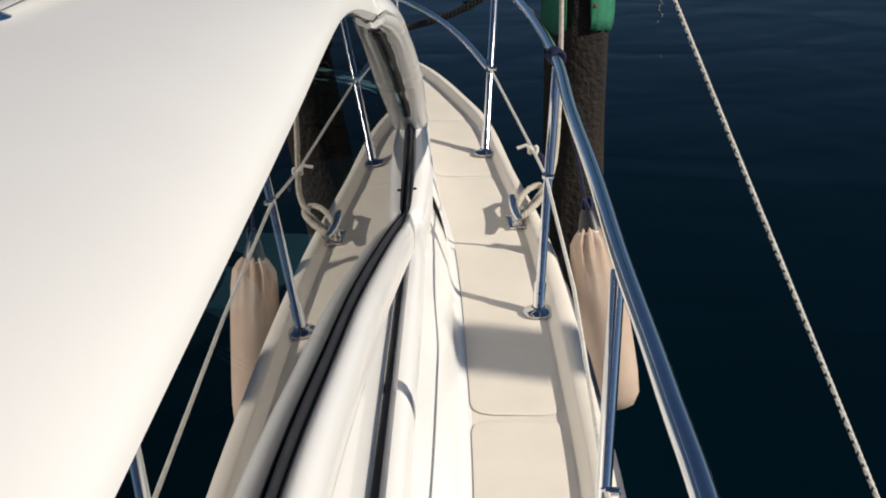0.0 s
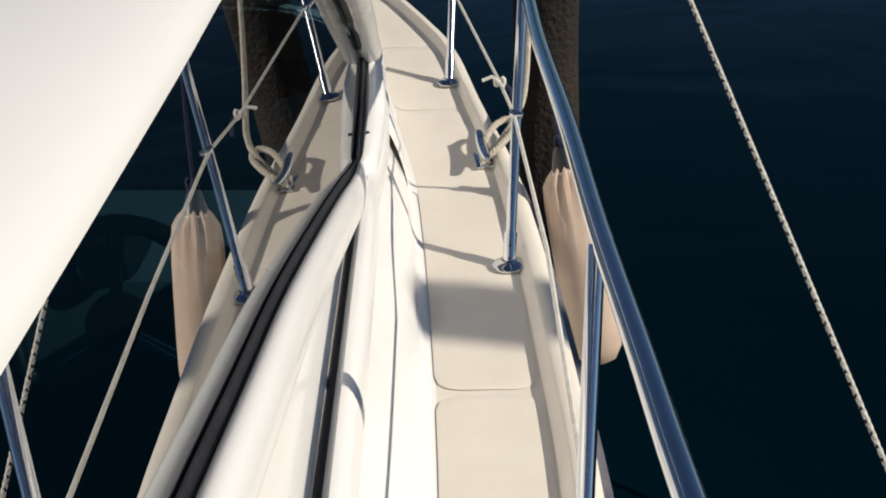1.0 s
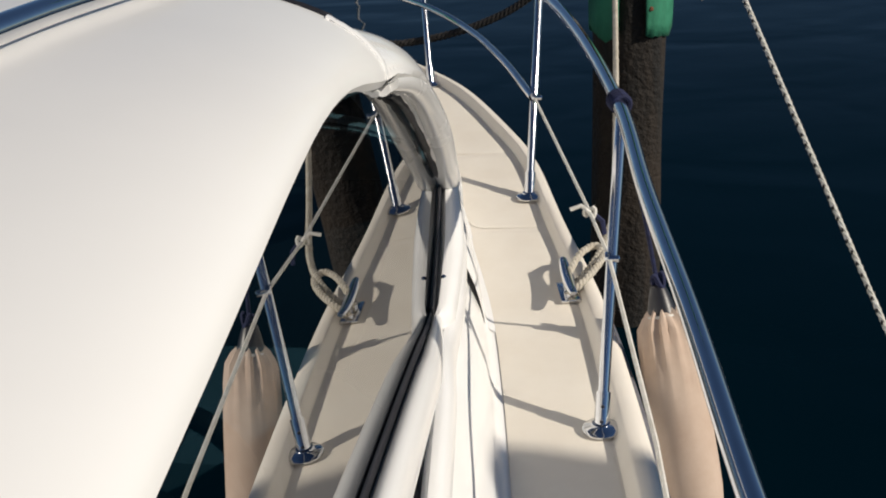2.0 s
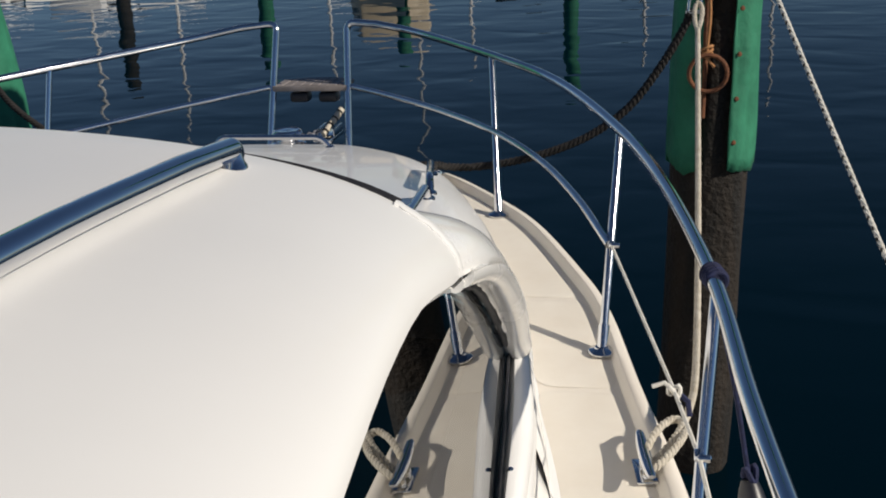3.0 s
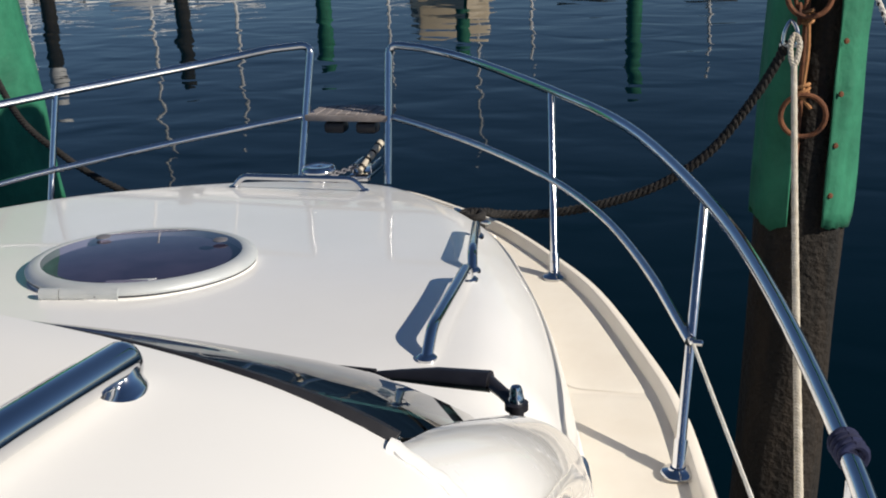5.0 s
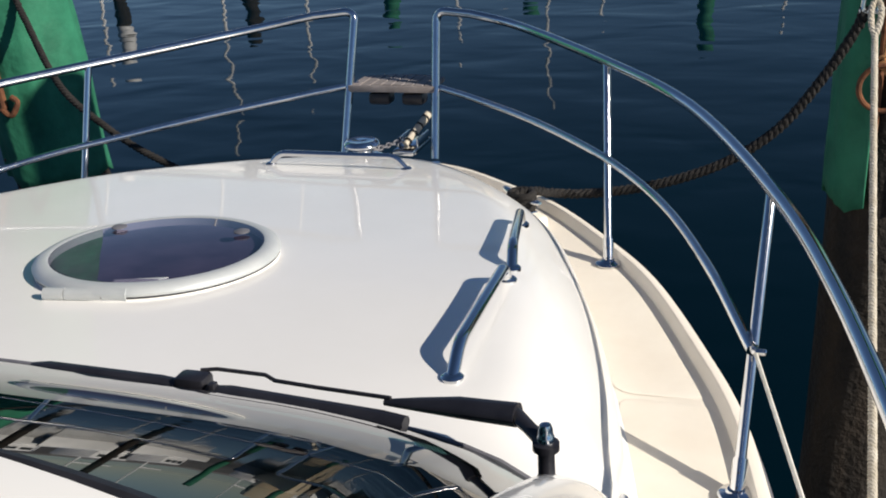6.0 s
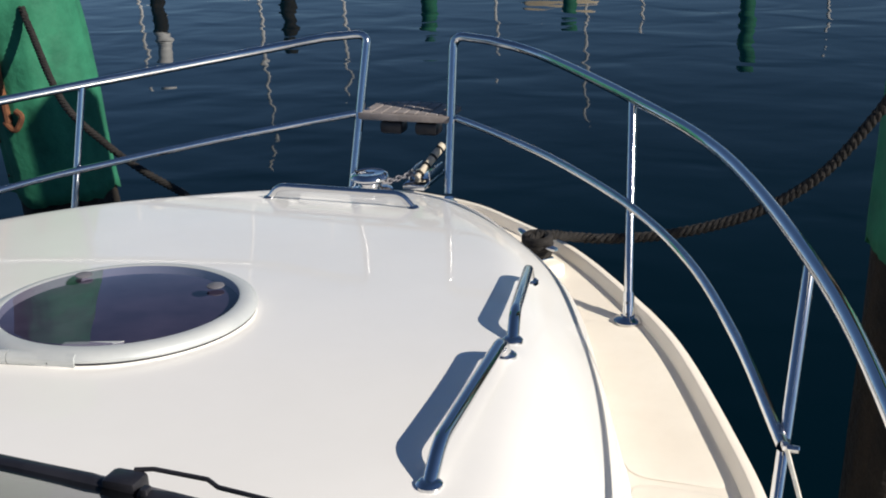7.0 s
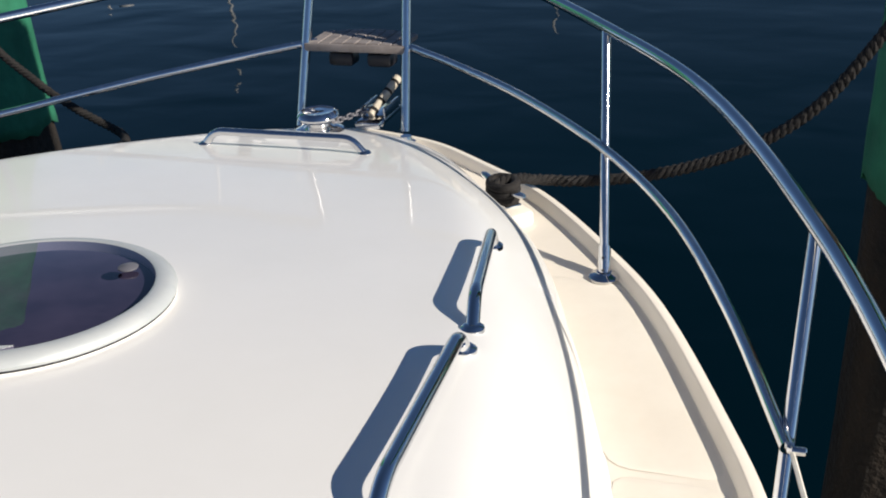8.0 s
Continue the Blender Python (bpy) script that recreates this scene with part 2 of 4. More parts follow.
# ---- the boat's lines: starboard is +x, the bow +y, z is the height over the side deck's lowest part plus 5 cm ----
WATER_Z = -1.25
deck_z = table([(-6, -0.05), (0.4, -0.05), (0.9, -0.035), (1.4, 0.0), (2.3, 0.055), (3.0, 0.075), (3.4, 0.085)])
GUNWALE = spline([(1.80, -6.0, 0), (1.86, -4.0, 0), (1.855, -2.5, 0), (1.80, -0.95, 0), (1.735, -0.25, 0), (1.665, 0.28, 0), (1.595, 0.68, 0), (1.485, 1.11, 0), (1.385, 1.52, 0), (1.277, 1.80, 0), (1.10, 2.18, 0), (0.92, 2.45, 0), (0.695, 2.735, 0), (0.475, 2.92, 0), (0.26, 3.07, 0), (0.0, 3.15, 0)], 6)
foot_x = table([(-6, 1.50), (-3.0, 1.56), (-2.0, 1.56), (-0.88, 1.505), (-0.43, 1.46), (-0.14, 1.423), (0.21, 1.376), (0.58, 1.317), (0.80, 1.268), (0.94, 1.232), (1.16, 1.184), (1.5, 1.090), (1.78, 0.992), (2.06, 0.884), (2.25, 0.782), (2.5, 0.618), (2.65, 0.518), (2.78, 0.43), (2.90, 0.335), (3.0, 0.225), (3.06, 0.10), (3.075, 0.0)])
top_z = table([(-0.6, 0.42), (0.4, 0.44), (0.85, 0.44), (1.26, 0.425), (1.84, 0.36), (2.2, 0.315), (2.5, 0.265), (2.75, 0.215), (2.90, 0.178), (3.03, 0.142), (3.08, 0.128)])


def glass_x(y, z):
    return 1.31 - 0.1 * y - 0.05 * z


shoulder = table([(-0.6, 6), (0.50, 6), (0.585, 14), (0.70, 10), (0.86, 6), (3.2, 6)])


def coach_z(x, y):
    """The coachroof's surface: squarer in section under the windscreen, with a falling shoulder and a steep side further forward."""
    w, f, t = foot_x(y), deck_z(y), top_z(y)
    q = min(abs(x) / max(w, 1e-4), 1.0)
    crown = 0.015 * (x / 1.1) ** 2 * (1 if t - f > 0.1 else 0)
    square = f + (t - f) * math.sqrt(max(0.0, 1 - q ** shoulder(y))) - crown
    k = min(1.0, max(0.0, (y - 0.60) / 0.25))
    k = k * k * (3 - 2 * k)
    fall = 0.50 * (t - f) * max(0.0, 1 - (w - abs(x)) / 0.25) ** 2.2
    soft = f + (t - f - fall - crown) * math.sqrt(max(0.0, 1 - q ** 60))
    return square * (1 - k) + soft * k


roof_edge_z = table([(-6, 0.86), (-1.9, 0.860), (-1.3, 0.862), (-1.0, 0.868), (-0.80, 0.866), (-0.65, 0.852), (-0.50, 0.828), (-0.31, 0.783), (-0.2, 0.763)])
roof_top_z = table([(-6, 0.985), (-1.2, 0.985), (-0.8, 0.976), (-0.5, 0.962), (-0.3, 0.953)])


def roof_w(y):
    """Half width of the hardtop, which flares a little at its front corners."""
    t = min(1.0, max(0.0, (y + 0.60) / 0.31))
    return glass_x(y, 0.85) + 0.005 + 0.016 * t * t * (3 - 2 * t)


def roof_z(x, y):
    w = roof_w(y)
    q = min(abs(x) / w, 1.0)
    return roof_edge_z(y) + (roof_top_z(y) - roof_edge_z(y)) * math.sqrt(max(0.0, 1 - q ** 5)) + 0.032 * (1 - q * q)


cap_k = table([(-6, 0.80), (0, 0.74), (0.6, 0.66), (1.27, 0.52), (2.2, 0.48), (3.2, 0.45)])


def normals(path):
    out = []
    for i in range(len(path)):
        d = path[min(i + 1, len(path) - 1)] - path[max(i - 1, 0)]
        out.append(Vector((d.y, -d.x, 0)).normalized())
    out[-1] = Vector((0, 1, 0))
    return out


# ---- water, far shore ----
bm = bmesh.new()
bmesh.ops.create_grid(bm, x_segments=2, y_segments=2, size=2500, matrix=Matrix.Translation((0, 0, WATER_Z)))
tagged(part("water", bm, WATER), "calm dark blue harbour water with small ripples", "water", kind="structure")

# ---- boat ----
boat = empty("motor_boat", (0, 0, WATER_Z), "white motor cruiser with hardtop moored among piles", "boat")


def side_strip(profile, names=None):
    """Rows along the starboard gunwale and back along the port one; profile gives (offset inwards, height over the deck)."""
    nn = normals(GUNWALE)
    star = [[Vector((p.x, p.y, 0)) - n * o + Vector((0, 0, deck_z(p.y) + h)) for o, h in profile(p.y)] for p, n in zip(GUNWALE, nn)]
    port = [[Vector((-v.x, v.y, v.z)) for v in r] for r in star[:-1]]
    for r in star:
        for v in r:
            v.x = max(v.x, 0.0)
    return star + port[::-1]


def build_hull():
    bm = bmesh.new()

    def prof(y):
        k = max(0.0, (y - 0.5) / 2.8)
        return [(0.012, -0.035), (0.02, -0.10), (0.05 + 0.12 * k, -0.45), (0.10 + 0.30 * k, -0.9), (0.16 + 0.48 * k, -1.6)]
    rows = side_strip(prof)
    loft(bm, rows)
    part("hull", bm, GELCOAT, boat)
    bm = bmesh.new()

    def cap(y):
        k = cap_k(y)
        return [(o * k, h) for o, h in ((0.012, -0.035), (0.0, -0.01), (0.004, 0.014), (0.015, 0.025), (0.035, 0.029), (0.060, 0.029), (0.069, 0.025), (0.083, 0.005), (0.092, 0.0))]
    loft(bm, side_strip(cap))
    part("gunwale", bm, DECKCOAT, boat)
    bm = bmesh.new()
    nn = normals(GUNWALE)
    for s in (1, -1):
        tube(bm, [(s * (p.x + n.x * 0.004), p.y + n.y * 0.004, deck_z(p.y) - 0.052) for p, n in zip(GUNWALE, nn)], 0.018, 8)
    part("rub_rail", bm, GREYRUBBER, boat, "dark grey rubbing strip")


build_hull()


def build_deck():
    """The sunken side decks' floor between gunwale and coachroof."""
    bm = bmesh.new()
    nn = normals(GUNWALE)
    rows = []
    for p, n in zip(GUNWALE, nn):
        q = p - n * 0.090 * cap_k(p.y)
        y = q.y
        fx = min(foot_x(y) - 0.05, max(q.x, 0) - 0.02)
        rows.append([Vector((max(q.x, 0.0), y, deck_z(p.y) - 0.0005)), Vector((max(q.x, 0.0) * 0.5 + fx * 0.5, y, deck_z(p.y) - 0.002)), Vector((fx, y - 0.03, deck_z(y) - 0.003))])
    loft(bm, rows)
    loft(bm, [[Vector((-v.x, v.y, v.z)) for v in r] for r in rows])
    part("side_deck", bm, DECKCOAT, boat)


build_deck()


def gun_inner(y):
    """x of the gunwale's inner edge at y."""
    nn = normals(GUNWALE)
    pts = [p - n * 0.094 * cap_k(p.y) for p, n in zip(GUNWALE, nn)]
    for a, b in zip(pts, pts[1:]):
        if a.y <= y <= b.y:
            return a.x + (b.x - a.x) * (y - a.y) / max(b.y - a.y, 1e-6)
    return 0.0


def tread(y0, y1, sgn):
    """A raised non-slip panel with rounded corners and chamfered edges on the side deck."""
    n, rows, top = 14, [], []
    ys = [y0, y0 + 0.006, y0 + 0.02, y0 + 0.045] + [y0 + 0.045 + (y1 - y0 - 0.09) * k / n for k in range(1, n)] + [y1 - 0.045, y1 - 0.02, y1 - 0.006, y1]
    bm = bmesh.new()
    for y in ys:
        a, b = foot_x(y) + 0.022, gun_inner(y) - 0.004
        d = min(y - y0, y1 - y)
        corner = 0.045 - math.sqrt(max(0.0, 0.045 ** 2 - (0.045 - min(d, 0.045)) ** 2))
        a, b = a + corner, b - corner
        z = deck_z(y)
        xs = [(a, 0.0), (a + 0.008, 0.0009), (a + (b - a) * 0.35, 0.0013), (a + (b - a) * 0.7, 0.0013), (b - 0.008, 0.0009), (b, 0.0)]
        low = 0.0 if d < 0.003 else 1.0
        rows.append([Vector((sgn * x, y, z + h * low + 0.0005)) for x, h in xs])
    loft(bm, rows)
    return part("nonslip_panel", bm, NONSKID, boat)


for sgn in (1, -1):
    for y0, y1 in ((-3.2, -1.75), (-1.73, -0.435), (-0.415, 1.06), (1.08, 1.60), (1.62, 2.30)):
        tread(y0, y1, sgn)


screen_foot = table([(0, 0.715), (0.25, 0.71), (0.6, 0.695), (0.86, 0.668), (1.02, 0.64), (1.15, 0.602), (1.24, 0.55)])


def build_coachroof():
    bm = bmesh.new()
    rows = []
    ys = [0.50, 0.54, 0.58, 0.62, 0.66, 0.70, 0.73] + [0.78 + 0.06 * k for k in range(30)] + [2.55 + 0.03 * k for k in range(15)] + [3.0, 3.02, 3.04, 3.055, 3.065, 3.072]
    for y in ys:
        w = foot_x(y)
        row = [Vector((w + 0.03, y, deck_z(y) - 0.004)), Vector((w + 0.012, y, deck_z(y) + 0.006))]
        for k in range(61):
            a = math.pi * k / 60
            c = math.cos(a)
            x = w * (abs(c) ** 0.45) * (1 if c >= 0 else -1)
            yy = max(y, screen_foot(min(abs(x), 1.24)) - 0.03 + 0.004 * (y - 0.50)) if abs(x) < 1.24 else y
            row.append(Vector((x, yy, max(coach_z(x, yy), deck_z(y) + (0.012 if abs(x) >= w * 0.9999 else 0.0)))))
        row += [Vector((-w - 0.012, y, deck_z(y) + 0.006)), Vector((-w - 0.03, y, deck_z(y) - 0.004))]
        rows.append(row)
    rows.append([Vector((v.x * 0.5, 3.09, deck_z(3.09))) for v in rows[-1]])
    loft(bm, rows)
    part("coachroof", bm, GELCOAT, boat, "smooth glossy white foredeck moulding")


build_coachroof()

sill_z = table([(-6, 0.66), (-2.2, 0.66), (-1.7, 0.622), (-1.31, 0.556), (-1.04, 0.505), (-0.61, 0.402), (-0.30, 0.322), (-0.03, 0.250), (0.15, 0.249), (0.30, 0.259), (0.57, 0.309)])
low_z = table([(-6, 0.245), (-1.25, 0.245), (-0.4, 0.24), (-0.03, 0.237), (0.15, 0.247), (0.30, 0.258), (0.57, 0.308), (0.75, 0.330)])
pillar_z = table([(-0.3, 0.785), (-0.1, 0.735), (0.175, 0.592), (0.424, 0.440), (0.536, 0.345)])


sill_w = table([(-6, 0.052), (-0.3, 0.050), (-0.06, 0.040), (0.03, 0.042), (0.15, 0.050), (0.33, 0.056), (0.45, 0.052), (0.58, 0.042)])


def build_cabin_side(s):
    """The moulding between the side deck and the side window."""
    bm = bmesh.new()
    rows = []
    for k in range(80):
        y = 0.74 - 0.06 * k
        k = min(1.0, max(0.0, (y + 0.25) / 0.30))
        lz = low_z(y) - 0.040 * k * k * (3 - 2 * k)
        g = glass_x(y, lz)
        f = foot_x(y)
        dz = deck_z(y)
        o = min(0.052, sill_w(y), max(0.03, f - g - 0.03))
        edge = g + 0.004 + o * 1.02
        under = lz - 0.050
        row = [(f + 0.03, dz - 0.004), (f + 0.018, dz - 0.001), (f + 0.006, dz + 0.008), (f - 0.004, dz + 0.028), (f - 0.010, dz + 0.06), (f * 0.55 + (edge - 0.044) * 0.45, dz + 0.12), (edge - 0.048, under - 0.014), (edge - 0.046, under)]
        for a in range(9):
            t = -0.9 + 2.6 * a / 8
            row.append((g + 0.004 + o * 0.5 + o * 0.52 * math.cos(t), lz - 0.016 + 0.040 * math.sin(t)))
        row += [(g + 0.003, lz - 0.006), (g - 0.012, lz - 0.012)]
        rows.append([Vector((s * x, y, z)) for x, z in row])
    loft(bm, rows)
    part("cabin_side", bm, GELCOAT, boat)
    # lower seal, which runs on from the window's foot
    bm = bmesh.new()
    tube(bm, [(s * (glass_x(y, low_z(y)) + 0.007), y, low_z(y) + 0.004) for y in (-0.02 - 0.05 * k for k in range(70))], 0.0080, 10)
    part("lower_seal", bm, RUBBER, boat, "black rubber seal")
    # window seal and the white beam under it, rising aft
    bm = bmesh.new()
    rows = []
    for k in range(74):
        y = 0.03 - 0.05 * k
        z = sill_z(y)
        g = glass_x(y, z)
        rows.append([Vector((s * (g + d), y, z + h)) for d, h in ((0.001, 0.002), (0.0040, 0.003), (0.0040, 0.015), (0.0030, 0.018), (0.001, 0.019))])
    loft(bm, rows)
    part("window_seal", bm, RUBBER, boat, "black rubber seal")
    bm = bmesh.new()
    ys = [-0.02 - 0.05 * k for k in range(70)]
    tube(bm, [(s * (glass_x(y, sill_z(y)) + 0.011 + 0.012 * min(1, (-y) / 0.3)), y, sill_z(y) - 0.004 - 0.018 * min(1, (-y) / 0.3)) for y in ys], [0.010 + 0.011 * min(1, (-y) / 0.35) for y in ys], 16, 1.6)
    part("window_beam", bm, GELCOAT, boat)
    bm = bmesh.new()
    rows = []
    for k in range(72):
        y = -0.01 - 0.05 * k
        rows.append([Vector((s * (glass_x(y, z) + 0.0015), y, z)) for z in (low_z(y) - 0.008, low_z(y) * 0.5 + sill_z(y) * 0.5 - 0.004, sill_z(y) - 0.008)])
    loft(bm, rows)
    part("lower_panel", bm, GELCOAT, boat)
    # pane
    bm = bmesh.new()
    rows = []
    for k in range(60):
        y = 0.54 - 0.06 * k
        lo = sill_z(y) - 0.008
        hi = pillar_z(y) if y > -0.3 else roof_edge_z(y)
        hi = max(hi, lo + 0.002)
        rows.append([Vector((s * glass_x(y, z), y, z)) for z in (lo, lo * 0.5 + hi * 0.5, hi)])
    a = loft(bm, rows)
    pane = part("side_window", bm, SIDEGLASS, boat, "dark tinted side window mirroring the deck", smooth=False)
    pane.visible_shadow = False
    face_towards(pane, (s, 0, 0))
    return pane


for s in (1, -1):
    build_cabin_side(s)
    # rounded sill moulding at the window's front corner, with a flat black seal against the pane
    bm = bmesh.new()
    rows = []
    for k in range(33):
        y = 0.585 - 0.64 * k / 32
        z = low_z(y)
        g = glass_x(y, z)
        w = sill_w(y) * min(1.0, max(0.25, (y + 0.065) / 0.10))
        prof = ((0.003, -0.010), (0.006, 0.004), (0.012, 0.009), (0.30 * w, 0.014), (0.55 * w, 0.014), (0.80 * w, 0.007), (0.95 * w, -0.005), (w, -0.018), (0.97 * w, -0.026), (0.80 * w, -0.030), (0.40 * w, -0.032), (0.003, -0.032))
        rows.append([Vector((s * (g + d), y, z + h)) for d, h in prof])
    r = loft(bm, rows, close=True)
    bm.faces.new(r[0])
    bm.faces.new(r[-1])
    part("sill_moulding", bm, GELCOAT, boat, "white rounded sill moulding with a screw")
    bm = bmesh.new()
    rows = []
    for k in range(25):
        y = 0.585 - 0.60 * k / 24
        z = low_z(y)
        g = glass_x(y, z)
        rows.append([Vector((s * (g + d), y, z + h)) for d, h in ((0.001, -0.004), (0.0060, -0.002), (0.0055, 0.028), (0.0040, 0.033), (0.001, 0.034))])
    loft(bm, rows)
    part("sill_seal", bm, RUBBER, boat, "black rubber seal")


def build_roof():
    bm = bmesh.new()
    rows = []
    ys = [-6 + 0.25 * k for k in range(17)] + [-1.75 + 0.075 * k for k in range(19)] + [-0.36, -0.33, -0.30]
    for y in ys:
        w = roof_w(y)
        ez = roof_edge_z(y)
        row = [Vector((w - 0.05 - 1.2 * (w - glass_x(y, 0.85) - 0.005), y, ez - 0.004)), Vector((w - 0.012, y, ez - 0.012))]
        for k in range(57):
            c = math.cos(math.pi * k / 56)
            x = w * abs(c) ** 0.4 * (1 if c >= 0 else -1)
            yy = y
            row.append(Vector((x, yy, roof_z(x, y))))
        row += [Vector((-w + 0.012, y, ez - 0.012)), Vector((-w + 0.05 + 1.2 * (w - glass_x(y, 0.85) - 0.005), y, ez - 0.004))]
        rows.append(row)
    # front edge: bowed slightly forward amidships
    last = rows[-1]
    front = [Vector((v.x, -0.272 + 0.018 * (1 - (v.x / 1.3) ** 2), v.z - 0.006)) for v in last]
    lip = [Vector((v.x, v.y - 0.01, v.z - (0.03 if abs(v.x) < 1.236 else 0.004))) for v in front]
    rows += [front, lip]
    loft(bm, rows)
    part("hardtop", bm, ROOFCOAT, boat, "large smooth white hardtop")
    bm = bmesh.new()
    edge = [v for v in front[6:-6] if abs(v.x) < 1.236]
    tube(bm, [v + Vector((0, 0.006, -0.012)) for v in edge], [0.004 + 0.012 * min(1.0, max(0.0, (abs(v.x) - 0.78) / 0.42)) for v in edge], 8)
    part("roof_front_seal", bm, RUBBER, boat, "black rubber seal")


build_roof()

def build_windscreen():
    bm = bmesh.new()
    rows = []
    for k in range(33):
        x = -1.22 + 2.44 * k / 32
        yb = screen_foot(abs(x))
        zb = coach_z(x, yb) + 0.004
        yt = -0.268 + 0.018 * (1 - (x / 1.3) ** 2)
        zt = roof_z(x, -0.31) - 0.02
        rows.append([Vector((x, yb + (yt - yb) * t, zb + (zt - zb) * t + (0.018 + 0.028 * min(1.0, max(0.0, (abs(x) - 0.60) / 0.50))) * math.sin(math.pi * t))) for t in (0, 0.15, 0.3, 0.5, 0.7, 0.85, 1)])
    loft(bm, rows)
    p = part("windscreen", bm, FRONTGLASS, boat, "raked tinted windscreen")
    p.visible_shadow = False
    face_towards(p, (0, 0.4, 0.9))
    bm = bmesh.new()
    tube(bm, [(x, screen_foot(abs(x)) + 0.004, coach_z(x, screen_foot(abs(x))) + 0.002) for x in (-1.2 + 2.4 * k / 40 for k in range(41))], 0.006, 6)
    part("windscreen_seal", bm, GREYRUBBER, boat)
    inner = spline([(1.241, -0.283, 0.880), (1.232, -0.12, 0.806), (1.220, 0.08, 0.711), (1.210, 0.28, 0.613), (1.203, 0.45, 0.515), (1.196, 0.62, 0.385)], 6)
    outer = spline([(1.341, -0.283, 0.798), (1.337, -0.12, 0.748), (1.323, 0.08, 0.655), (1.306, 0.27, 0.545), (1.294, 0.42, 0.440), (1.287, 0.53, 0.335)], 6)
    nq = 14
    for s in (1, -1):
        rows = []
        shift = None
        for k, (a, o) in enumerate(zip(inner, outer)):
            u = k / (len(inner) - 1)
            t = (inner[min(k + 1, len(inner) - 1)] - inner[max(k - 1, 0)])
            n = (o - a).cross(t).normalized()
            n = n if n.z > 0 else -n
            own = []
            for q in range(nq + 1):
                w = math.sin(0.5 * math.pi * q / nq)
                own.append(a.lerp(o, w) + n * (0.021 + 0.010 * u) * math.sin(math.pi * w) ** 0.75)
            if k == 0:
                ring = []
                for q in range(nq + 1):
                    x = 1.241 + (roof_w(-0.29) - 1.241) * math.sin(0.5 * math.pi * q / nq)
                    ring.append(Vector((x, -0.283, roof_z(x, -0.29) - 0.003)))
                shift = [r - p for r, p in zip(ring, own)]
            fade = max(0.0, 1 - u / 0.30) ** 2
            own = [p + d * fade for p, d in zip(own, shift)]
            row = [a + Vector((-0.010, 0, -0.06)), a + Vector((-0.004, 0, -0.010))] + own
            row += [o + Vector((-0.006, 0, -0.012)), o + Vector((-0.020, 0, -0.024)), Vector((glass_x(o.y, o.z) - 0.01, o.y, o.z - 0.032))]
            rows.append([Vector((s * p.x, p.y, p.z)) for p in row])
        bm = bmesh.new()
        loft(bm, rows)
        part("windscreen_pillar", bm, PILLAR, boat, "glossy pale moulded corner pillar")
        # the arch over the window's front corner, with its weathered trim
        arch = spline([(1.312, -0.25, 0.765), (1.312, -0.10, 0.722), (1.303, 0.06, 0.655), (1.292, 0.22, 0.563), (1.280, 0.36, 0.468), (1.268, 0.46, 0.385), (1.262, 0.53, 0.330)], 5)
        bm = bmesh.new()
        tube(bm, [(s * p.x, p.y, p.z) for p in arch], [0.016 + 0.014 * min(1.0, k / 18) for k in range(len(arch))], 14)
        part("pillar_collar", bm, PILLAR, boat, "pale rounded collar at the pillar's foot")
        trim = [Vector((glass_x(p.y, p.z) + 0.002, p.y, p.z)) for p in spline([(1.3, -0.26, 0.757), (1.3, -0.16, 0.730), (1.3, -0.04, 0.682), (1.3, 0.11, 0.602), (1.3, 0.26, 0.510), (1.3, 0.40, 0.412), (1.3, 0.53, 0.325)], 5)]
        bm = bmesh.new()
        tube(bm, [(s * (p.x + 0.004), p.y, p.z) for p in trim], 0.012, 12)
        part("pillar_trim", bm, PILLAR, boat, "scuffed pale trim under the pillar")
        rnd = random.Random(4)
        for off, r in ((Vector((0.004, -0.008, -0.003)), 0.0085), (Vector((0.006, -0.002, -0.011)), 0.007)):
            bm = bmesh.new()
            tube(bm, [(s * (p.x + off.x), p.y + off.y, p.z + off.z) for p in trim[3:]], [r * (0.45 + 0.75 * rnd.random()) for p in trim[3:]], 8)
            part("pillar_seal", bm, RUBBER, boat, "black weathered seal")
        # joint between roof and pillar
        bm = bmesh.new()
        lines = []
        for y, up in ((-0.2935, -0.004), (-0.292, 0.0018), (-0.288, 0.0026), (-0.278, 0.0026), (-0.2745, 0.001), (-0.273, -0.008)):
            line = []
            for q in range(23):
                g = 0.5 * math.pi * min(1.0, q / 22)
                w = roof_w(-0.29)
                x = 1.238 + (w - 1.238) * math.sin(g)
                z = roof_z(x, -0.29)
                wob = 0.0016 * math.sin(q * 1.9) + 0.0012 * math.sin(q * 0.83 + 1)
                line.append(Vector((s * (x + up * math.sin(g)), y + wob, z + up * (1 - 0.8 * math.sin(g) ** 3))))
            lines.append(line)
        loft(bm, lines)
        part("joint_sealant", bm, GELCOAT, boat, "off-white sealant band")
        # First entry models the second screw's reflection in the glass as a solid head.
        for x, y, z in ((1.231, 0.442, 0.395), (1.280, 0.45, 0.396), (glass_x(0.145, 0.25) + 0.019, 0.145, 0.2605), (1.305, -0.20, 0.752)):
            bm = bmesh.new()
            turned(bm, [(0.006, 0), (0.006, 0.002), (0.004, 0.0045), (0.001, 0.005)], aim((s * x, y, z - 0.001), (s * 0.3, -0.3, 0.9)), 10)
            part("screw", bm, STEEL, boat)


build_windscreen()


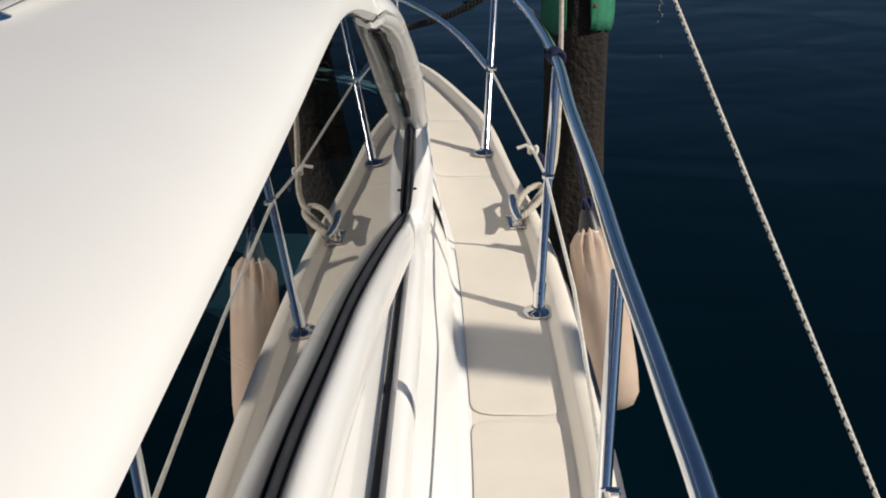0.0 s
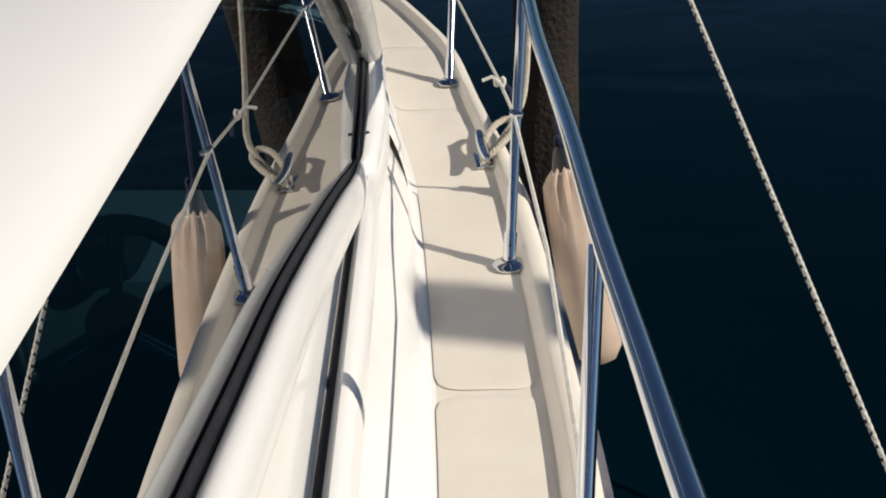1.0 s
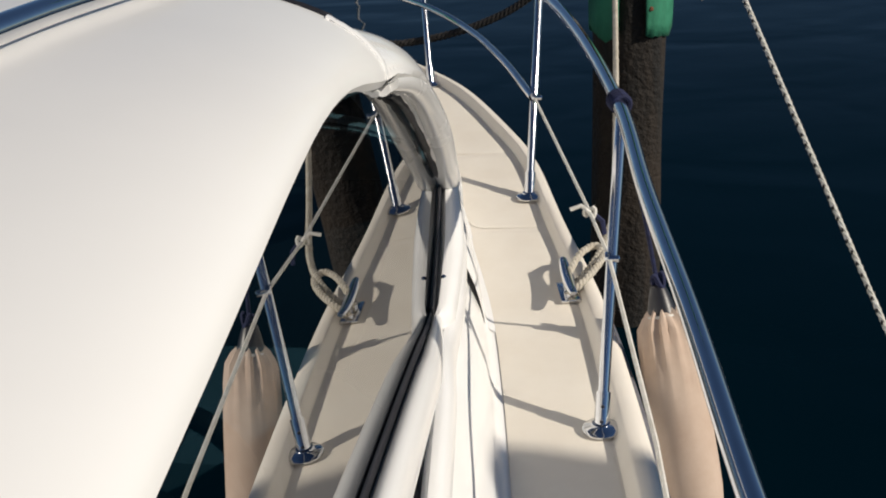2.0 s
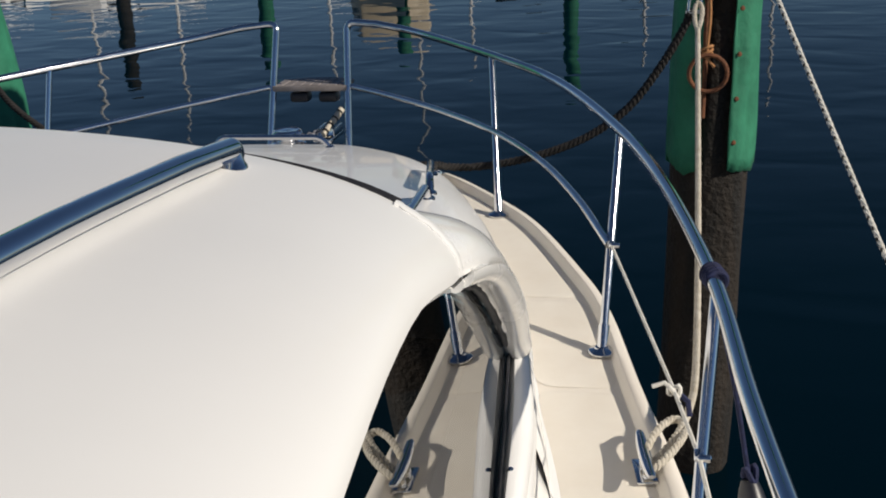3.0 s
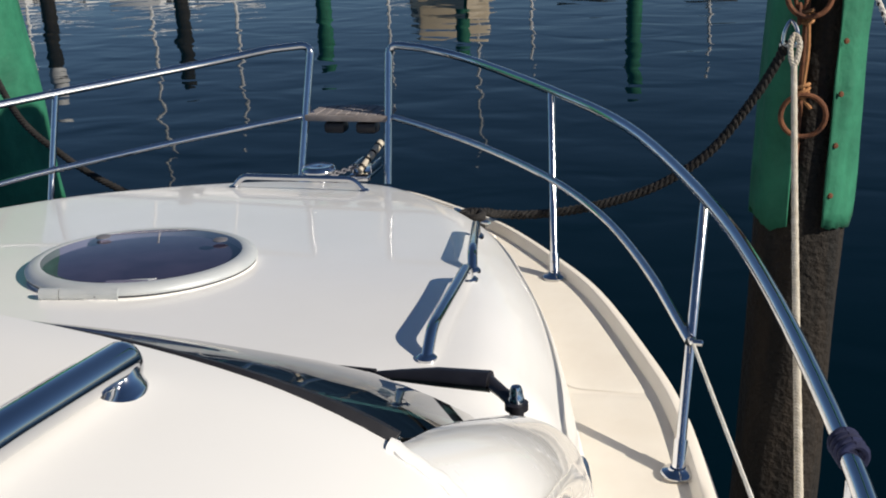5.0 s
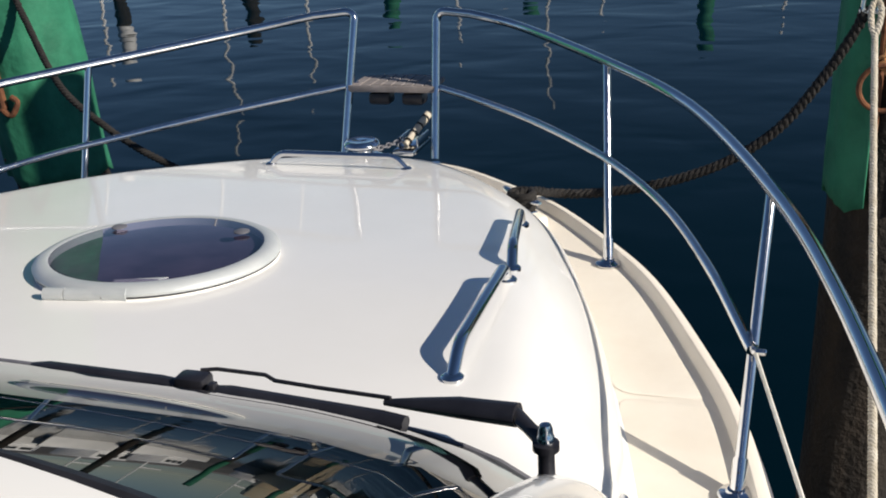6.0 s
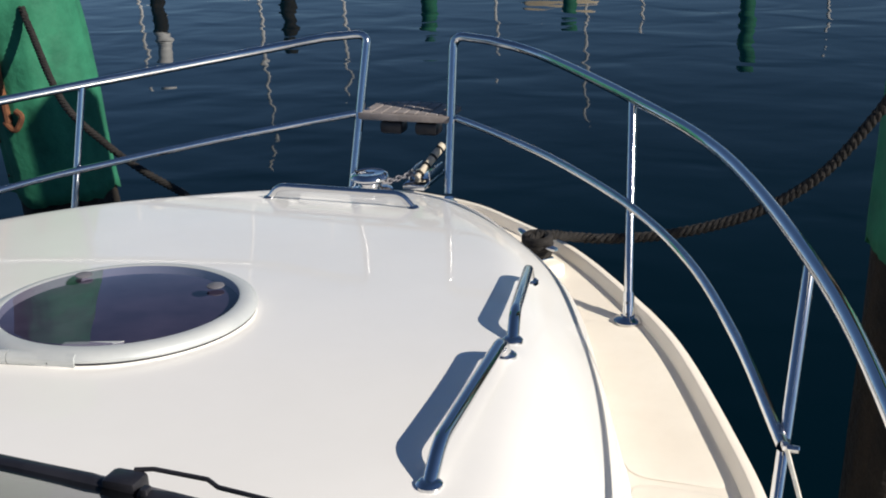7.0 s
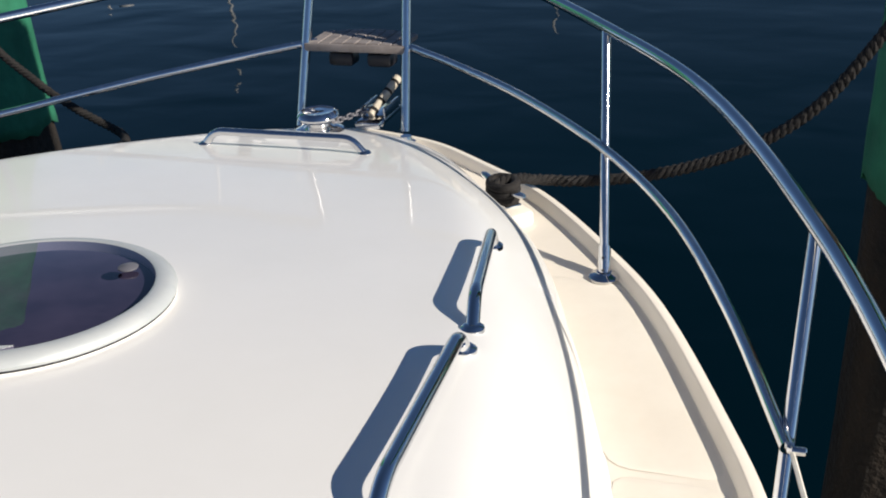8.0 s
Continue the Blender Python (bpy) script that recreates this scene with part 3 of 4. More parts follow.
# ---- cabin seen through the glass ----
def build_cabin():
    bm = bmesh.new()
    block(bm, (0, -2.5, -0.55), (2.5, 6.0, 0.06))
    part("cabin_sole", bm, DARKTRIM, boat)
    for s in (1, -1):
        bm = bmesh.new()
        rows = []
        for k in range(30):
            y = 0.5 - 0.2 * k
            rows.append([Vector((s * (glass_x(y, 0.2) - 0.05), y, sill_z(y) - 0.05)), Vector((s * (glass_x(y, 0.2) - 0.10), y, -0.52))])
        loft(bm, rows)
        part("inner_lining", bm, DARKTRIM, boat)
    # Dashboard split by light: paler colour where sunlit aft, dark colour where unlit forward.
    bm = bmesh.new()
    rows = []
    for y in (-0.14, -0.16, -0.30, -0.32, -0.43, -0.45, -0.45):
        z = {-0.14: 0.275, -0.16: 0.268, -0.30: 0.262, -0.32: 0.248, -0.43: 0.22, -0.45: 0.12}[y]
        rows.append([Vector((x, y, z - 0.02 * (x / 1.1) ** 2)) for x in (-1.12, -0.8, -0.4, 0, 0.4, 0.8, 1.12)])
    rows[-1] = [Vector((v.x, v.y, -0.52)) for v in rows[-1]]
    loft(bm, rows)
    part("dashboard", bm, DASH, boat, "grey moulded dashboard")
    # Forward part takes a dark colour in place of the cabin's shade.
    bm = bmesh.new()
    loft(bm, [[Vector((x, y, z - 0.02 * (x / 1.1) ** 2)) for x in (-1.14, -0.8, -0.4, 0, 0.4, 0.8, 1.14)] for y, z in ((0.66, 0.30), (0.45, 0.25), (0.2, 0.20), (-0.06, 0.19), (-0.12, 0.22), (-0.145, 0.272))])
    part("dashboard_unlit", bm, DARKTRIM, boat, "forward dashboard coloured dark for the unlit cabin")
    bm = bmesh.new()
    block(bm, (0.70, -0.36, 0.235), (0.50, 0.16, 0.09), 0.035)
    part("instrument_binnacle", bm, DARKTRIM, boat)
    for x in (0.55, 0.72, 0.89):
        bm = bmesh.new()
        turned(bm, [(0.045, 0), (0.045, 0.008), (0.038, 0.010), (0.036, 0.006)], aim((x, -0.438, 0.245), (0, -0.9, 0.4)), 20)
        part("gauge", bm, BLACKPLASTIC, boat, "round dark gauge")
    bm = bmesh.new()
    block(bm, (0.75, -1.75, -0.05), (0.55, 0.5, 0.14), 0.05)
    block(bm, (0.75, -2.0, 0.2), (0.55, 0.14, 0.5), 0.05)
    block(bm, (0.75, -1.75, -0.32), (0.2, 0.2, 0.42), 0.02)
    tagged(part("helm_seat", bm, LEATHER), "dark upholstered helm seat behind the steering wheel", "seat")


build_cabin()


def build_wheel():
    c, axis = Vector((0.995, -0.645, 0.24)), Vector((0.05, -0.80, 0.60))
    m = aim(c, axis)
    wheel = empty("steering_wheel", c, "black leather steering wheel with metal spokes seen through glass", "steering wheel")
    bm = bmesh.new()
    ring = [m @ Vector((0.165 * math.cos(a), 0.165 * math.sin(a), 0.02)) for a in (2 * math.pi * k / 40 for k in range(41))]
    tube(bm, ring, 0.017, 10, caps=False)
    part("rim", bm, LEATHER, wheel)
    bm = bmesh.new()
    turned(bm, [(0.05, -0.03), (0.055, 0), (0.045, 0.012), (0.02, 0.016), (0.002, 0.016)], m, 20)
    part("hub", bm, LEATHER, wheel)
    for k in range(3):
        a0 = math.pi / 2 + 2 * math.pi * k / 3
        for off in (-0.16, 0.0, 0.16):
            bm = bmesh.new()
            a = a0 + off * 0.45
            tube(bm, [m @ Vector((0.045 * math.cos(a0 + off), 0.045 * math.sin(a0 + off), 0.006)), m @ Vector((0.155 * math.cos(a), 0.155 * math.sin(a), 0.018))], 0.004, 8)
            part("spoke", bm, STEEL, wheel, "bright metal spoke")
    bm = bmesh.new()
    tube(bm, [c - axis * 0.02, c - axis * 0.42], 0.03, 12)
    part("column", bm, BLACKPLASTIC, wheel)


build_wheel()


# ---- guard rails ----
TOP = [(0.879, 2.62, 0.586), (1.17, 2.21, 0.56), (1.407, 1.62, 0.53), (1.54, 1.10, 0.52), (1.646, 0.453, 0.515), (1.692, -0.05, 0.51), (1.741, -0.506, 0.51), (1.777, -0.90, 0.51), (1.820, -1.30, 0.51), (1.855, -1.70, 0.51), (1.880, -2.6, 0.51), (1.92, -3.6, 0.51), (1.92, -4.6, 0.51)]
MID = [(0.144, 3.136, 0.386), (0.36, 2.985, 0.372), (0.62, 2.765, 0.356), (0.904, 2.448, 0.337), (1.11, 2.15, 0.305), (1.268, 1.77, 0.285), (1.392, 1.385, 0.264)]


def fillet(points, r=0.05, n=6):
    """Round the inner corners of a bent bar."""
    p = [Vector(q) for q in points]
    out = [p[0]]
    for a, b, c in zip(p, p[1:], p[2:]):
        u, v = (a - b).normalized(), (c - b).normalized()
        d = min(r, (a - b).length * 0.45, (c - b).length * 0.45)
        s, e = b + u * d, b + v * d
        out += [(1 - t) ** 2 * s + 2 * t * (1 - t) * b + t * t * e for t in (k / n for k in range(n + 1))]
    return out + [p[-1]]


def build_rail(s, side):
    def f(p):
        # port rail is set further out and lower to fit the camera's view
        k = min(1.0, max(0.0, (p[0] - 0.2) / 0.6)) if s < 0 else 0.0
        low = k * (0.036 if p[2] < 0.45 else 0.024) * (1 if p[2] > 0.15 else 0)
        return Vector((s * (p[0] + 0.055 * k), p[1], p[2] - low))
    rail = empty("guard_rail", f((1.6, 0.07, -0.05)), "polished steel guard rail with stanchions along the deck edge", "guard rail", "guard rails")
    # the pulpit's upright turns over into the top rail
    curve = spline([(0.30, 3.155, 0.640), (0.50, 3.06, 0.613), *TOP], 6)
    bm = bmesh.new()
    tube(bm, fillet([f((0.177, 3.025, 0.142)), f((0.158, 3.19, 0.648)), f(curve[0])], 0.045) + [f(p) for p in curve[1:]], 0.0150, 14)
    part("top_rail", bm, STEEL, rail)
    bm = bmesh.new()
    tube(bm, [f(p) for p in spline(MID, 6)], 0.0115, 12)
    part("middle_rail", bm, STEEL, rail)
    posts = (((1.605, 0.078, -0.045), (1.652, 0.385, 0.505)), ((1.379, 1.267, -0.003), (1.407, 1.635, 0.523)), ((0.934, 2.315, 0.058), (0.879, 2.615, 0.578)), ((1.725, -1.28, -0.045), (1.772, -0.93, 0.505)), ((1.81, -3.0, -0.045), (1.90, -2.65, 0.505)))
    for base, top in posts:
        if s < 0 and base[1] > 2:
            base = (0.895, 2.47, deck_z(2.47) + 0.004)
        b, t = f(base), f(top)
        d = (t - b).normalized()
        bm = bmesh.new()
        tube(bm, [b + d * 0.01, t], 0.0118, 14)
        post = part("stanchion", bm, STEEL, rail)
        bm = bmesh.new()
        turned(bm, [(0.038, 0.0), (0.038, 0.004), (0.034, 0.008), (0.022, 0.011), (0.018, 0.016)], Matrix.Translation(b))
        tube(bm, [b + d * 0.004, b + d * 0.075], 0.0155, 14)
        part("socket", bm, STEEL, post)
        for k in (0.3, 0.7):
            bm = bmesh.new()
            turned(bm, [(0.004, 0), (0.004, 0.002), (0.002, 0.003)], aim(b + d * 0.075 * k + Vector((0, -0.0150, 0.0)), (0, -1, 0.4)), 8)
            part("grub_screw", bm, BLACKPLASTIC, post)
    bm = bmesh.new()
    turned(bm, [(0.030, 0.0), (0.030, 0.003), (0.020, 0.008), (0.017, 0.02)], Matrix.Translation(f((0.177, 3.025, coach_z(0.177, 3.025) - 0.002))))
    part("pulpit_foot", bm, STEEL, rail)
    # clevis where the lifeline meets the post
    for at in ((1.397, 1.392, 0.264), (1.622, 0.225, 0.265), (1.749, -1.10, 0.235)):
        bm = bmesh.new()
        c = f(at)
        block(bm, c, (0.012, 0.03, 0.012), 0.003)
        turned(bm, [(0.005, -0.012), (0.007, -0.010), (0.007, 0.010), (0.005, 0.012)], aim(c + Vector((s * 0.012, -0.012, 0)), (1, 0, 0)), 10)
        part("clevis", bm, STEEL, rail)
    # lifeline: thin cord through the posts' middle
    line = empty("lifeline", f((1.622, 0.225, 0.265)), "thin white lifeline cord strung between the stanchions", "lifeline", "lifelines")
    bm = bmesh.new()
    pts = [f((1.40, 1.375, 0.262)), f((1.578, 0.562, 0.226)), f((1.625, 0.225, 0.262)), f((1.70, -0.40, 0.235)), f((1.752, -1.10, 0.235)), f((1.85, -2.0, 0.22)), f((1.89, -2.8, 0.235))]
    tube(bm, pts, 0.0042, 7)
    part("cord", bm, WHITECORD, line)
    if s > 0:
        bm = bmesh.new()
        k = Vector((1.578, 0.562, 0.226))
        loop = [k + Vector((0.012 * math.cos(a), 0.012 * math.sin(a) * 0.6, 0.010 * math.sin(a * 2))) for a in (2 * math.pi * i / 16 for i in range(17))]
        tube(bm, loop, 0.005, 7)
        tube(bm, [k, k + Vector((-0.02, 0.012, 0.012)), k + Vector((-0.045, 0.008, 0.004))], 0.005, 7)
        part("knot", bm, WHITECORD, line)
        bm = bmesh.new()
        tube(bm, [k + Vector((0.01, 0, -0.005)), k + Vector((0.028, -0.004, -0.02)), k + Vector((0.032, -0.01, -0.05))], 0.006, 7)
        part("whipping", bm, BLUECORD, line, "navy blue whipping")


build_rail(1, "starboard")
build_rail(-1, "port")


# ---- pulpit seat with two lamps under it ----
def build_seat():
    seat = empty("pulpit_seat", (0, 3.15, 0.38), "weathered grey teak slat seat fixed between pulpit rails", "seat")
    n = 8
    for k in range(n):
        x0, x1 = -0.162 + 0.324 * k / n + 0.002, -0.162 + 0.324 * (k + 1) / n - 0.002
        bm = bmesh.new()
        far = [3.285 - 1.9 * (x * x) for x in (x0, x1)]
        low, high = 0.378, 0.394
        v = [bm.verts.new(p) for p in ((x0, 3.10, low), (x1, 3.10, low), (x1, far[1], low), (x0, far[0], low), (x0, 3.10, high), (x1, 3.10, high), (x1, far[1], high), (x0, far[0], high))]
        for q in ((0, 1, 2, 3), (4, 5, 6, 7), (0, 1, 5, 4), (1, 2, 6, 5), (2, 3, 7, 6), (3, 0, 4, 7)):
            bm.faces.new([v[i] for i in q])
        bmesh.ops.bevel(bm, geom=bm.edges[:], offset=0.002, segments=1, affect="EDGES")
        part("slat", bm, TEAK, seat, smooth=False)
    bm = bmesh.new()
    block(bm, (0, 3.092, 0.380), (0.335, 0.014, 0.024), 0.003)
    part("edge_batten", bm, TEAK, seat, "pale teak edge batten")
    for x in (-0.1, 0.1):
        bm = bmesh.new()
        block(bm, (x, 3.18, 0.371), (0.03, 0.16, 0.012), 0.002)
        part("bearer", bm, STEEL, seat)
    for x in (-0.062, 0.068):
        lamp = empty("deck_lamp", (x, 3.15, 0.365), "small black lamp hanging under the pulpit seat", "lamp", "lamps under the seat")
        bm = bmesh.new()
        block(bm, (x, 3.15, 0.335), (0.085, 0.07, 0.045), 0.014)
        part("housing", bm, BLACKPLASTIC, lamp)
        bm = bmesh.new()
        block(bm, (x, 3.15, 0.364), (0.03, 0.03, 0.016), 0.003)
        part("bracket", bm, STEEL, lamp)
        bm = bmesh.new()
        block(bm, (x, 3.187, 0.335), (0.068, 0.006, 0.032), 0.002)
        part("lens", bm, HATCHGLASS, lamp)


build_seat()


# ---- deck fittings ----
def bar_handle(name, a, b, rise, r, label, group="", back=0.035, front=0.035, bend=0.045):
    """A bent tube handle with two feet on the coachroof."""
    a, b = Vector(a), Vector(b)
    h = empty(name, a, label, "grab rail", group)
    up = Vector((0, 0, rise))
    u = (b - a).normalized()
    path = fillet([a, a + up + u * back, b + up - u * front, b], bend)
    bm = bmesh.new()
    tube(bm, path, r, 14)
    part("bar", bm, STEEL, h)
    for p in (a, b):
        bm = bmesh.new()
        turned(bm, [(r * 1.7, -0.004), (r * 1.7, 0.003), (r * 1.35, 0.007), (r, 0.009)], Matrix.Translation(p), 18)
        part("foot", bm, STEEL, h)
    return h


for s in (1, -1):
    def on(x, y, s=s):
        return (s * x, y, coach_z(x, y))
    bar_handle("hand_rail", on(0.940, 0.842), on(0.908, 1.318), 0.041, 0.0118, "polished steel hand rail bolted to the foredeck", "foredeck hand rails", 0.06, 0.032, 0.032)
    bar_handle("hand_rail", on(0.895, 1.402), on(0.800, 1.850), 0.041, 0.0118, "polished steel hand rail bolted to the foredeck", "foredeck hand rails", 0.06, 0.032, 0.032)
bar_handle("bow_grab_rail", (-0.205, 2.485, coach_z(0.2, 2.485)), (0.262, 2.495, coach_z(0.26, 2.495)), 0.040, 0.0105, "low curved steel grab rail across the foredeck")


def build_roof_rail(s):
    a, b = Vector((s * 1.050, -0.345, roof_z(1.050, -0.345) - 0.004)), Vector((s * 1.065, -1.33, roof_z(1.065, -1.33) - 0.004))
    rail = empty("roof_rail", a, "thick polished steel rail along the hardtop edge", "grab rail", "roof rails")
    bm = bmesh.new()
    top = Vector((0, 0, 0.020))
    def over(y):
        x = 1.050 + 0.015 * (y + 0.345) / -0.985
        return Vector((s * x, y, roof_z(x, y) + 0.020))
    run = [over(-0.345 - 0.985 * k / 14) for k in range(15)]
    head = fillet([a, a + top + Vector((0, 0.012, 0)), run[2]], 0.026, 8)
    tail = fillet([run[12], b + top + Vector((0, -0.012, 0)), b], 0.026, 8)
    tube(bm, head[:-1] + run[2:13] + tail[1:], 0.0150, 20)
    part("bar", bm, STEEL, rail)
    for p, d in ((a, -1), (b, 1)):
        # a long foot that runs out under the bar
        bm = bmesh.new()
        rings = []
        for rx, ry, z in ((0.0235, 0.034, -0.008), (0.0235, 0.033, 0.001), (0.022, 0.030, 0.003), (0.0185, 0.023, 0.007), (0.0165, 0.0175, 0.012), (0.0150, 0.0155, 0.018)):
            rings.append([p + Vector((rx * math.cos(t), ry * math.sin(t) + d * 0.6 * (ry - 0.0155), z)) for t in (2 * math.pi * k / 28 for k in range(28))])
        loft(bm, rings, close=True)
        part("foot", bm, STEEL, rail)


for s in (1, -1):
    build_roof_rail(s)


def build_hatch():
    c = Vector((0.130, 1.268, coach_z(0.13, 1.268) - 0.004))
    tilt = Matrix.Translation(c) @ Euler((radians(-3.0), radians(0.3), 0)).to_matrix().to_4x4()
    hatch = empty("deck_hatch", c, "round tinted deck hatch in a pale metal frame", "hatch")
    bm = bmesh.new()
    turned(bm, [(0.262, -0.03), (0.264, 0.004), (0.263, 0.009), (0.260, 0.010), (0.200, 0.010), (0.200, -0.03)], tilt, 72)
    part("base_ring", bm, GELCOAT, hatch)
    bm = bmesh.new()
    turned(bm, [(0.262, 0.010), (0.266, 0.013), (0.267, 0.018), (0.263, 0.025), (0.252, 0.031), (0.236, 0.034), (0.231, 0.032), (0.231, 0.012)], tilt, 72)
    part("frame", bm, ALUMINIUM, hatch, "satin pale aluminium ring")
    bm = bmesh.new()
    turned(bm, [(0.2645, 0.0085), (0.2655, 0.0115), (0.2645, 0.0135)], tilt, 72)
    part("gasket", bm, RUBBER, hatch, "thin black gasket")
    bm = bmesh.new()
    turned(bm, [(0.232, 0.022), (0.232, 0.032), (0.224, 0.033), (0.001, 0.033)], tilt, 72)
    bmesh.ops.delete(bm, geom=[f for f in bm.faces if len(f.verts) > 8 and f.calc_area() > 0.01], context="FACES")
    pane = part("pane", bm, HATCHGLASS, hatch, "dark tinted acrylic pane")
    face_towards(pane, (0, 0, 1))
    pane.visible_shadow = False
    # Dark disc added under the pane; its colour stands in for the unlit cabin.
    bm = bmesh.new()
    turned(bm, [(0.230, 0.012), (0.230, 0.014), (0.001, 0.014)], tilt, 48)
    part("backing", bm, HATCHBACKING, hatch)
    u = Vector((0.175, 0.028, 0)).normalized()
    h0 = Vector((0.03, 0.998, c.z + 0.027))
    bm = bmesh.new()
    tube(bm, [h0, h0 + u * 0.045], 0.0135, 14)
    tube(bm, [h0 + u * 0.047, h0 + u * 0.125], 0.0135, 14)
    tube(bm, [h0 + u * 0.127, h0 + u * 0.178], 0.0145, 14)
    part("hinge", bm, ALUMINIUM, hatch, "pale metal hinge barrel")
    bm = bmesh.new()
    turned(bm, [(0.007, 0), (0.007, 0.001), (0.002, 0.001)], aim(h0 + u * 0.1782, u), 12)
    part("hinge_pin", bm, GREYRUBBER, hatch)
    bm = bmesh.new()
    v = [bm.verts.new(p) for p in (h0 + u * 0.13 + Vector((0, 0.0, 0.012)), h0 + u * 0.178 + Vector((0, 0, 0.012)), h0 + u * 0.235 + Vector((0, 0.055, 0.016)), h0 + u * 0.13 + Vector((0, 0.04, 0.016)))]
    w = [bm.verts.new(x.co - Vector((0, 0, 0.010))) for x in v]
    bm.faces.new(v)
    bm.faces.new(w[::-1])
    for k in range(4):
        bm.faces.new((v[k], v[(k + 1) % 4], w[(k + 1) % 4], w[k]))
    part("hinge_leaf", bm, ALUMINIUM, hatch, smooth=False)
    for x, y in ((-0.035, 1.375), (0.272, 1.392)):
        bm = bmesh.new()
        turned(bm, [(0.018, 0.0), (0.018, 0.002), (0.013, 0.004), (0.002, 0.005)], Matrix.Translation((x, y, c.z + 0.0325)), 20)
        part("latch_knob", bm, GREYRUBBER, hatch, "grey latch knob")


build_hatch()


def horn_cleat(at, turn, size, label):
    m = Matrix.Translation(at) @ Euler((0, 0, turn)).to_matrix().to_4x4()
    cl = empty("mooring_cleat", at, label, "cleat", "cleats")
    bm = bmesh.new()
    block(bm, None, (0.045 * size, 0.10 * size, 0.008), 0.003, m @ Matrix.Translation((0, 0, 0.004)))
    part("base", bm, STEEL, cl)
    for y in (-0.028, 0.028):
        bm = bmesh.new()
        tube(bm, [m @ Vector((0, y * size, 0.004)), m @ Vector((0, y * size * 0.9, 0.034 * size))], 0.009 * size, 12)
        part("post", bm, STEEL, cl)
    bm = bmesh.new()
    ys = [-0.098, -0.09, -0.06, -0.03, 0, 0.03, 0.06, 0.09, 0.098]
    tube(bm, [m @ Vector((0, y * size, (0.038 + 0.9 * y * y) * size)) for y in ys], [r * size for r in (0.006, 0.010, 0.0125, 0.014, 0.0145, 0.014, 0.0125, 0.010, 0.006)], 14, 0.62)
    part("horn", bm, STEEL, cl)
    return cl


for s in (1, -1):
    horn_cleat((s * 1.516, 0.690, deck_z(0.69) + 0.004), s * 0.17, 1.08, "polished steel horn cleat on the side deck")
    bm = bmesh.new()
    block(bm, None, (0.075, 0.20, 0.045), 0.012, Matrix.Translation((s * 0.60, 2.625, deck_z(2.62) + 0.014)) @ Euler((0, 0, s * 0.80)).to_matrix().to_4x4())
    part("cleat_pad", bm, DECKCOAT, boat, "raised moulded pad")
    horn_cleat((s * 0.60, 2.625, deck_z(2.62) + 0.035), s * 0.80, 1.1, "polished steel bow cleat holding a dark mooring rope")


def build_windlass():
    x, y = -0.036, 2.86
    z = coach_z(x, y) - 0.002
    wl = empty("windlass", (x, y, z), "chrome anchor windlass on the foredeck", "windlass")
    m = Matrix.Translation((x, y, z))
    bm = bmesh.new()
    turned(bm, [(0.075, 0), (0.075, 0.006), (0.06, 0.012), (0.052, 0.014)], m, 28)
    part("base", bm, STEEL, wl)
    bm = bmesh.new()
    turned(bm, [(0.050, 0.012), (0.036, 0.022), (0.036, 0.03), (0.056, 0.040), (0.060, 0.044)], m, 28)
    part("gypsy", bm, STEEL, wl)
    bm = bmesh.new()
    turned(bm, [(0.062, 0.044), (0.064, 0.050), (0.060, 0.060), (0.050, 0.066), (0.046, 0.064), (0.018, 0.066), (0.002, 0.067)], m, 28)
    part("cap", bm, STEEL, wl)
    # chain to the bow roller
    ch = empty("anchor_chain", (0.04, 2.88, z + 0.03), "short run of galvanised anchor chain", "chain")
    a, b = Vector((0.012, 2.875, z + 0.028)), Vector((0.075, 3.02, z + 0.028))
    for k in range(9):
        c = a.lerp(b, k / 8)
        d = (b - a).normalized()
        up = Vector((0, 0, 1)) if k % 2 else d.cross(Vector((0, 0, 1))).normalized()
        bm = bmesh.new()
        tube(bm, [c + d * 0.013 * math.cos(t) + up * 0.008 * math.sin(t) for t in (2 * math.pi * i / 12 for i in range(13))], 0.003, 6, caps=False)
        part("link", bm, GREYRUBBER, ch)
    # bow roller with the anchor's shank drawn up
    an = empty("bow_anchor", (0.10, 3.02, z), "galvanised anchor shank with a striped strap in the bow roller", "anchor")
    bm = bmesh.new()
    block(bm, (0.085, 3.04, z - 0.004), (0.08, 0.20, 0.02), 0.006)
    part("roller_plate", bm, STEEL, an)
    for dx in (-0.036, 0.036):
        bm = bmesh.new()
        block(bm, (0.085 + dx, 3.06, z + 0.014), (0.006, 0.13, 0.045), 0.002)
        part("roller_cheek", bm, STEEL, an)
    bm = bmesh.new()
    tube(bm, [(0.075, 3.00, z + 0.012), (0.098, 3.065, z + 0.05), (0.122, 3.135, z + 0.092)], [0.011, 0.013, 0.014], 10, 1.1)
    part("shank", bm, CREAMROPE, an, "cream wrapped shank")
    for k in range(4):
        bm = bmesh.new()
        p = Vector((0.075, 3.00, z + 0.012)).lerp(Vector((0.122, 3.135, z + 0.092)), 0.12 + 0.25 * k)
        d = Vector((0.06, 0.2, 0.113)).normalized()
        tube(bm, [p - d * 0.005, p + d * 0.004], 0.0145, 10, 1.1)
        part("strap", bm, BLACKROPE, an, "dark strap")


build_windlass()


